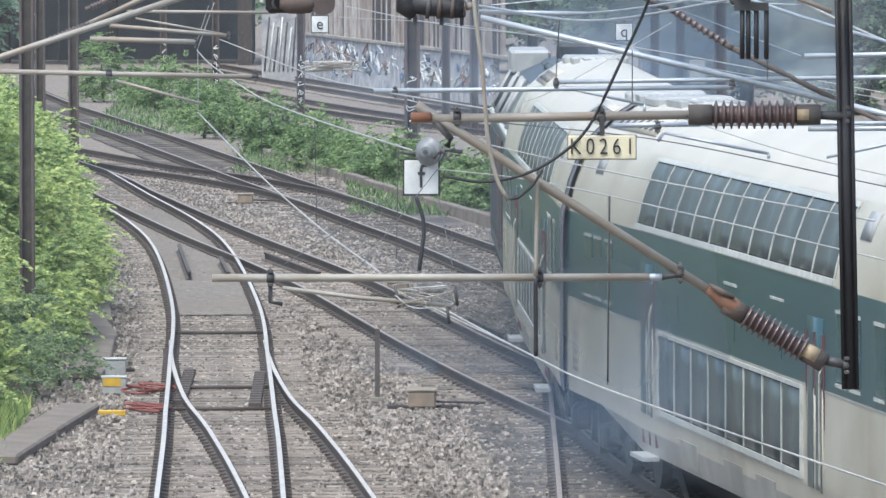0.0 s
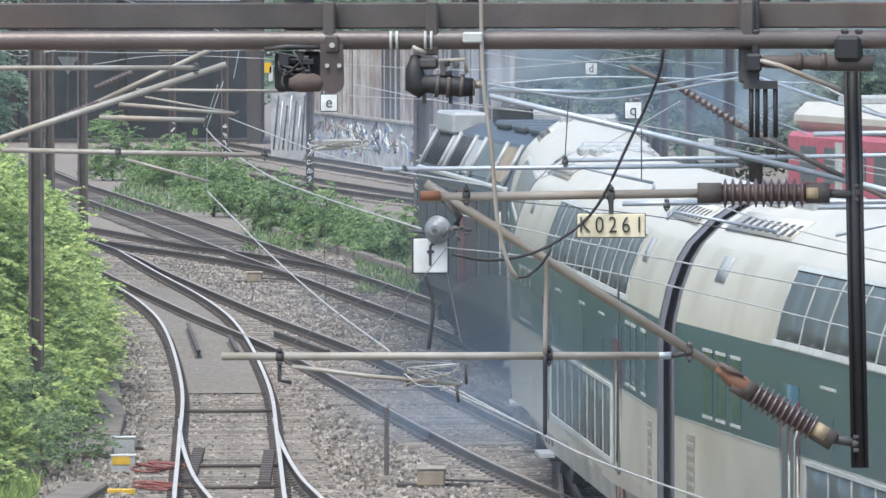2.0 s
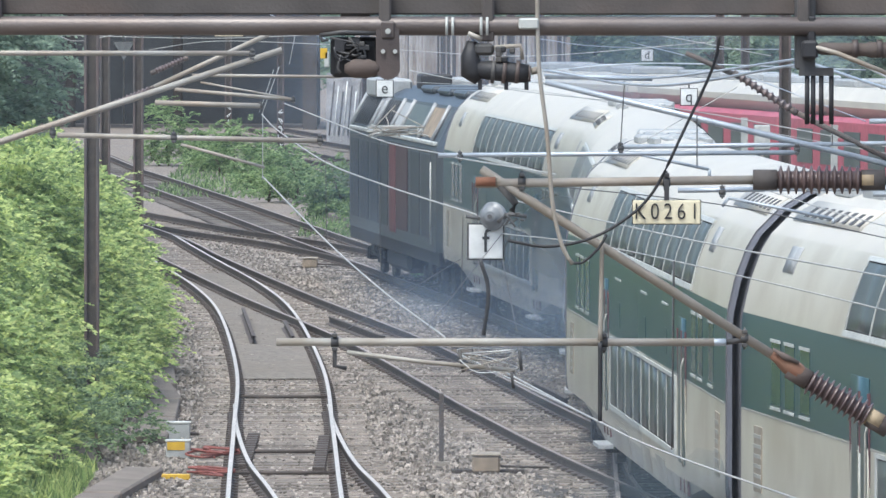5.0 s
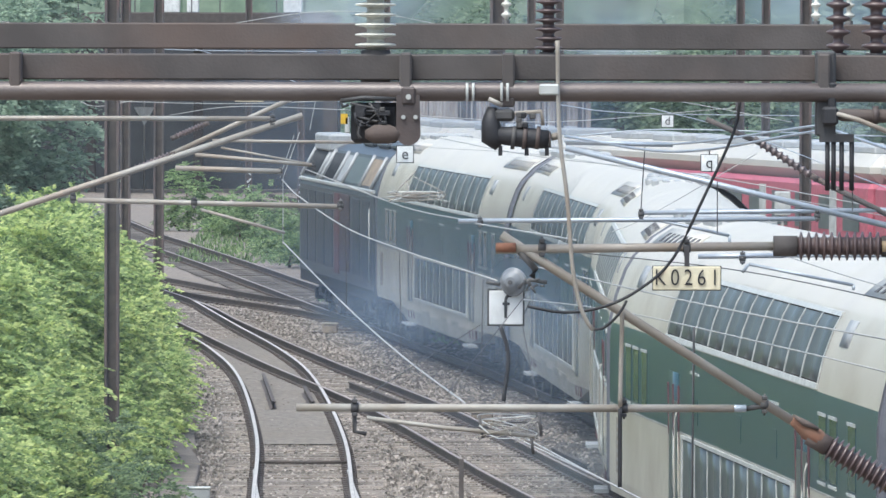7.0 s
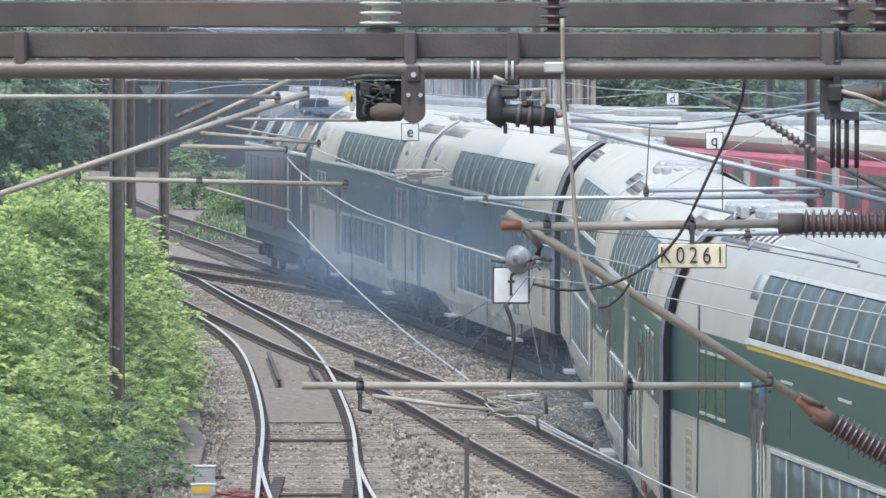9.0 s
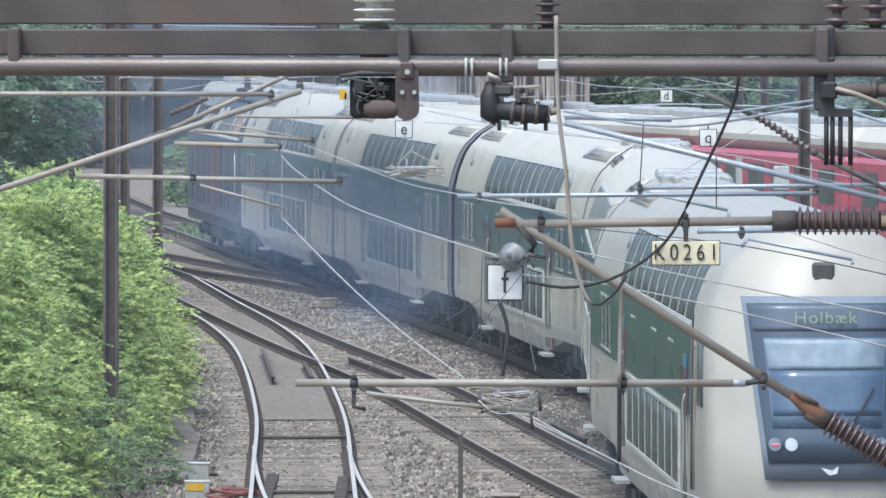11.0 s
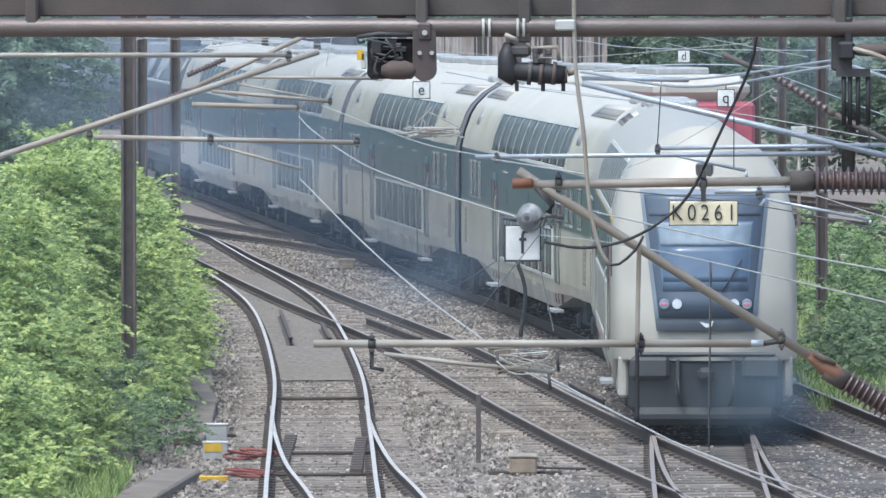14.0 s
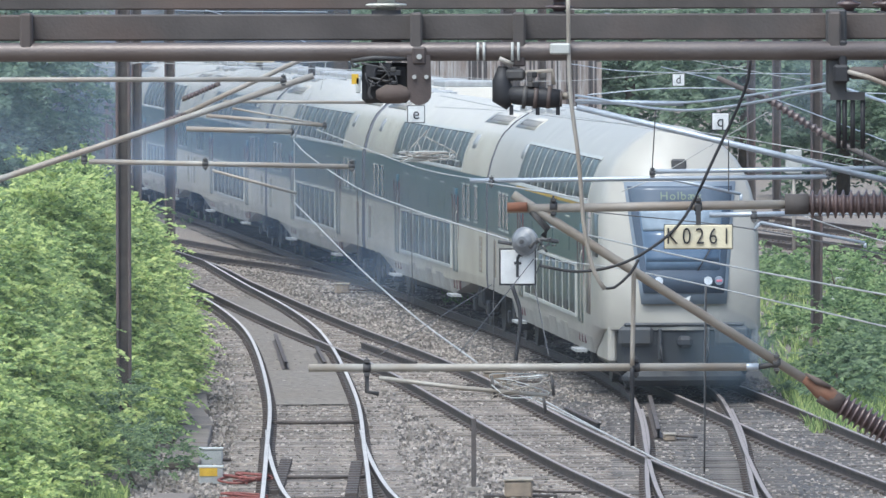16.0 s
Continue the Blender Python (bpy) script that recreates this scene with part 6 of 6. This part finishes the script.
# ---------------------------------------------------------------- lineside things
def lineside():
    x, y = (0.44, 125.0)
    t = thing("marker_post", "thin rusty steel post standing in the ballast", "post", at=(x, y, -0.2))
    part("shaft", B(-0.035, 0.035, -0.02, 0.02, 0, 1.05, bevel=0.006), RUST, t)
    part("foot", B(-0.12, 0.12, -0.08, 0.08, 0, 0.06), CONCRETE, t)
    for (x, y), s in (((1.07, 123.2), 1.0), ((0.93, 157.1), 1.0), ((-2.38, 203.6), 0.9), ((3.62, 138.1), 0.5)):
        t = thing("point_machine", "weathered tan point machine beside the rail", "point machine", "point machines", at=(x, y, -0.2))
        part("housing", B(-0.2 * s, 0.2 * s, -0.3, 0.3, 0.02, 0.26 * s, bevel=0.03), TANBOX, t)
        part("lid", B(-0.21 * s, 0.21 * s, -0.31, 0.31, 0.26 * s, 0.29 * s, bevel=0.01), TAN, t)
        part("base", B(-0.5 * s, 0.55 * s, -0.12, 0.12, 0, 0.05), RUSTDARK, t)
        part("drive_rod", T([(0.2 * s, 0, 0.1), (0.9 * s, 0, 0.08)], 0.02, 6), RAIL, t)
    for (x, y), m, lab in (((-3.55, 131.8), BOXGREY, "grey metal junction box by the track"), ((-3.42, 126.9), BOXGREY, "grey junction box with yellow label by the track")):
        t = thing("junction_box", lab, "junction box", "junction boxes", at=(x, y, -0.2))
        part("case", B(-0.18, 0.18, -0.12, 0.12, 0, 0.24, bevel=0.012), m, t)
        part("lid", B(-0.19, 0.19, -0.13, 0.13, 0.24, 0.27, bevel=0.008), TRIM, t)
        if "yellow" in lab:
            part("label_plate", B(-0.16, 0.1, -0.128, -0.12, 0.12, 0.24), YELLOW, t)
    x, y = (-3.31, 121.6)
    tagged(part("yellow_plank", B(x - 0.2, x + 0.2, y - 0.06, y + 0.06, -0.2, -0.12, bevel=0.01), YELLOW), "short yellow painted plank lying on the ballast", "plank")
    rng = random.Random(2)
    for k in range(7):
        x, y = (-2.97, 126.5) if k < 4 else (-2.86, 121.9)
        q = [(x + rng.uniform(-0.35, 0.45), y + rng.uniform(-0.8, 0.8), -0.15 + rng.uniform(0, 0.1)) for _ in range(5)]
        tagged(part("red_hose", T(smooth_line(q, 0.06), 0.018, 6), REDHOSE), "dull red hose lying by the switch rail", "hose", "hoses")
    for a, b in (((-4.52, 111.2), (-4.19, 116.3)), ((-4.18, 116.7), (-3.78, 122.3))):
        mid, d = ((a[0] + b[0]) / 2, (a[1] + b[1]) / 2), (b[0] - a[0], b[1] - a[1])
        o = part("trough_cover", B(-0.28, 0.28, -math.hypot(*d) / 2, math.hypot(*d) / 2, -0.2, -0.06, bevel=0.03), TROUGH)
        o.matrix_basis = pose(mid[0], mid[1], 0, 0, 1.0, -math.degrees(math.atan2(d[0], d[1])))
        tagged(o, "brown concrete cable-trough cover in the ballast", "trough cover", "trough covers")
    for k in range(3, 11):
        y0 = 117 + k * 5.4
        x0 = float(np.interp(y0, [115, 137, 150, 175], [-3.95, -3.95, -4.35, -5.2]))
        o = part("trough_cover", B(-0.26, 0.26, -2.66, 2.66, -0.2, -0.08, bevel=0.02), TROUGH)
        o.matrix_basis = pose(x0, y0, 0.01 * (k % 3), 0, 1.5 * (k % 2), (2 if y0 > 140 else 0) + 0.8 * (k % 3))
        tagged(o, "brown concrete cable-trough cover in the ballast", "trough cover", "trough covers")
    for k in range(12):
        y0 = 238 - k * 4.2
        x0 = -2.0 + (238 - y0) * 5.2 / 48
        o = part("edging_slab", B(-0.1, 0.1, -2.06, 2.06, -0.25, 0.02 + 0.015 * (k % 3), bevel=0.02), TROUGH)
        o.matrix_basis = pose(x0, y0, 0, 0, 0, math.degrees(math.atan2(5.2, 48)))
        tagged(o, "low brown-grey concrete edging slab below the bushes", "edging", "edging slabs")
    # frogs, check rails and switch slides
    for pts in (((-3.42, 176.0), (-2.97, 163.0)), ((-2.49, 170.0), (-2.23, 163.0)), ((3.58, 149.7), (3.45, 138.4)), ((-1.62, 171.9), (-0.52, 163.0)), ((2.06, 145.7), (2.53, 140.2))):
        a, b = Vector((*pts[0], 0)), Vector((*pts[1], 0))
        o = part("check_rail", rail_mesh(bmesh.new(), [a, a.lerp(b, 0.5), b]), (RAIL, RAIL))
        tagged(o, "short rusty check rail beside the running rail", "check rail", "check rails")
    for (x, y), w in (((-2.14, 142.9), 0.8), ((-1.90, 127.2), 0.75), ((-1.82, 121.9), 0.75), ((-3.74, 131.8), 0.5)):
        o = part("stretcher_bar", T([(x - w, y, -0.12), (x + w, y, -0.12)], 0.03, 6), RAIL)
        tagged(o, "rusty stretcher bar between the switch rails", "stretcher bar", "stretcher bars")
    for x, y in ((-2.39, 126.5), (-1.31, 125.8)):
        for k in range(14):
            o = part("slide_chair", B(-0.09, 0.09, -0.12, 0.12, -0.17, -0.08, bevel=0.01), RAIL)
            o.location = (x, y + (k - 5) * 0.6, 0)
            tagged(o, "rusty slide chair under the switch blade", "slide chair", "slide chairs")
    t = thing("warning_sign", "white and red triangular sign on a post", "sign", at=(-13.59, 409.1) + (0,))
    x, y = (-12.44, 374.3)
    t.location = (x, y, -0.2)
    part("post", T([(0, 0, 0), (0, 0, 4.2)], 0.04, 6), GALV, t)
    for z, s in ((3.2, 1), (4.3, -1)):
        bm = bmesh.new()
        f = bm.faces.new([bm.verts.new(v) for v in ((-0.45, -0.06, z + 0.4 * s), (0.45, -0.06, z + 0.4 * s), (0, -0.06, z - 0.4 * s))])
        r = bmesh.ops.extrude_face_region(bm, geom=[f])
        bmesh.ops.translate(bm, vec=(0, 0.02, 0), verts=[v for v in r["geom"] if isinstance(v, bmesh.types.BMVert)])
        bmesh.ops.recalc_face_normals(bm, faces=bm.faces)
        part("triangle", bm, WHITE, t)
    x, y = (9.14, 198.1)
    t = thing("relay_cabinet", "grey lineside relay cabinet on the grassy bank", "cabinet", at=(x, y, -0.2))
    part("case", B(-0.25, 0.25, -0.2, 0.2, 0, 0.5, bevel=0.02), BOXGREY, t)
    part("lid", B(-0.28, 0.28, -0.23, 0.23, 0.5, 0.56, bevel=0.01), TRIM, t)
    x, y = (8.55, 190.0)
    t = thing("junction_box", "dark junction box with a white lid on the grassy bank", "junction box", "junction boxes", at=(x, y, -0.2))
    part("case", B(-0.22, 0.22, -0.2, 0.2, 0, 0.3, bevel=0.02), DARKSTEEL, t)
    part("lid", B(-0.26, 0.2, -0.23, 0.23, 0.3, 0.42, bevel=0.02), WHITE, t)
    x, y = (8.84, 217.7)
    t = thing("signal_box", "small white signal box on a pole", "signal", at=(x, y, -0.2))
    part("pole", T([(0, 0, 0), (0, 0, 2.6)], 0.05, 6), GALV, t)
    part("case", B(-0.2, 0.2, -0.15, 0.15, 2.5, 3.1, bevel=0.02), TRIM, t)


lineside()


# ---------------------------------------------------------------- exhaust smoke, haze and low shade
def smoke_puff(seed, r, mat):
    """A lumpy, thin puff of blue-grey exhaust smoke, also used for haze and low shade."""
    bm = bmesh.new()
    bmesh.ops.create_icosphere(bm, subdivisions=4, radius=1)
    for v in bm.verts:
        k = 1 + 0.22 * noise.noise(v.co * 1.3 + Vector((seed, 0, 0))) + 0.05 * noise.noise(v.co * 3 + Vector((0, seed, 0)))
        v.co = Vector((v.co.x * r[0], v.co.y * r[1], v.co.z * r[2])) * k
    bm.normal_update()
    bmesh.ops.delete(bm, geom=[f for f in bm.faces if f.calc_center_median().y > 0.05 * r[1] or f.normal.y > -0.22], context="FACES")
    return tagged(part("smoke_puff", bm, mat, smooth=True), "thin blue-grey puff for diesel exhaust smoke, haze and low shade", "smoke", "exhaust smoke")


# The low sheets beside the coaches stand in for the shadow under the train.
SMOKE_TRAIL = [(smoke_puff(k, r, mat), back, side, up) for k, (r, back, side, up, mat) in enumerate((
    ((3.4, 5, 2.6), 8, 1.6, 5.4, SMOKE), ((3.6, 6, 2.8), 50, -3.0, 2.2, SMOKE), ((3.4, 6, 2.4), 76, -3.0, 1.6, SMOKETHIN), ((1.7, 2.2, 1.3), 148.8, -0.9, 0.25, SMOKESHADE), ((2.2, 5, 1.2), 137, -2.4, 0.4, SMOKESHADE), ((2.2, 5, 1.2), 122, -2.4, 0.4, SMOKESHADE), ((2.4, 5, 1.3), 106, -2.5, 0.5, SMOKESHADE), ((2.4, 5, 1.3), 90, -2.5, 0.5, SMOKESHADE)))]
SMOKE_DRIFT = [(smoke_puff(20 + k, r, SMOKETHIN), p) for k, (r, p) in enumerate((
    ((4, 5, 2.4), (9.5, 229, 4.4)),))]

SMOKE_LAID = [
    (smoke_puff(34, (4.8, 5, 3.2), SMOKEPALE), [(0, (9.39, 278.00, 2.39)), (7, (-2.27, 282.00, 8.04)), (14, (-9.69, 268.00, 4.78)), (16, (-10.58, 268.00, 5.52))]),
    (smoke_puff(35, (4.6, 5, 3.2), SMOKEPALE), [(0, (13.57, 264.00, 2.80)), (4, (9.94, 275.00, 5.62)), (9, (2.42, 290.00, 8.27)), (16, (-4.39, 300.00, 8.85))]),
    # Added haze sheet across the whole view, in front of the yard.
    (smoke_puff(41, (11, 3, 7), HAZEVEIL), [(0, (0.6, 68.00, 4.6)), (16, (-0.6, 68.00, 4.9))]),
    (smoke_puff(21, (9, 6, 4.8), SMOKETHIN), [(0, (3.0, 240.00, 3.0)), (8, (-1.5, 228.00, 4.2)), (11.5, (-5.0, 212.00, 4.5)), (16, (-7.8, 203.00, 4.6))]),
    (smoke_puff(37, (9.0, 5, 4.6), SMOKEPALE), [(0, (18.5, 276.00, 6.2)), (4, (17.0, 280.00, 7.4)), (9, (11.0, 292.00, 9.6)), (16, (4.0, 300.00, 11.5))]),
    (smoke_puff(36, (3.6, 4, 2.2), SMOKETHIN), [(0, (5.21, 252.00, 2.51)), (7, (-3.48, 262.00, 5.59)), (14, (-9.77, 240.00, 3.47)), (16, (-10.41, 240.00, 4.13))]),
    (smoke_puff(31, (4.4, 5, 2.9), SMOKE), [(0, (3.08, 136.00, -0.22)), (7, (1.14, 150.00, 2.45)), (14, (-3.60, 188.00, 3.29)), (16, (-4.44, 192.00, 3.74))]),
    (smoke_puff(32, (3.4, 5, 2.6), SMOKE), [(0, (7.96, 215.00, 2.77)), (7, (-1.73, 185.00, 2.43)), (14, (-0.76, 160.00, 2.41)), (16, (-1.45, 166.00, 2.91))])]


# ---------------------------------------------------------------- motion
def rear_at(t):
    """How far the rear of the train has come; it gathers speed."""
    return 2.45 + 8.300 * t + 0.0576 * t * t


def motions():
    base = reach(MAIN_LINE, MAIN_AT, 148.3) - 148.3
    times = [k / 2 for k in range(33)]
    for ob, ahead, half in TRAIN:
        walk(ob, [(t, car_pose(MAIN_LINE, MAIN_AT, base + rear_at(t) + ahead, half)) for t in times])
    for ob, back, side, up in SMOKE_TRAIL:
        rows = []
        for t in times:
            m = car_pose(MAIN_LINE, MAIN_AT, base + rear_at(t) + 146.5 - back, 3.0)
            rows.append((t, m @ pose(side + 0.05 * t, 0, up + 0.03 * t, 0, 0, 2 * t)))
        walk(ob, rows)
    for ob, (x, y, z) in SMOKE_DRIFT:
        walk(ob, [(t, pose(x - 0.12 * t, y, z + 0.03 * t, 0, 0, 1.5 * t)) for t in times])
    for ob, rows in SMOKE_LAID:
        walk(ob, [(t, pose(*p)) for t, p in rows])
    base = reach(FAR_LINE, FAR_AT, 244) - 14.0 * 3.5
    for ob, ahead, half in RED_TRAIN:
        walk(ob, [(t, car_pose(FAR_LINE, FAR_AT, base + 14.0 * t + ahead, half)) for t in times])


motions()
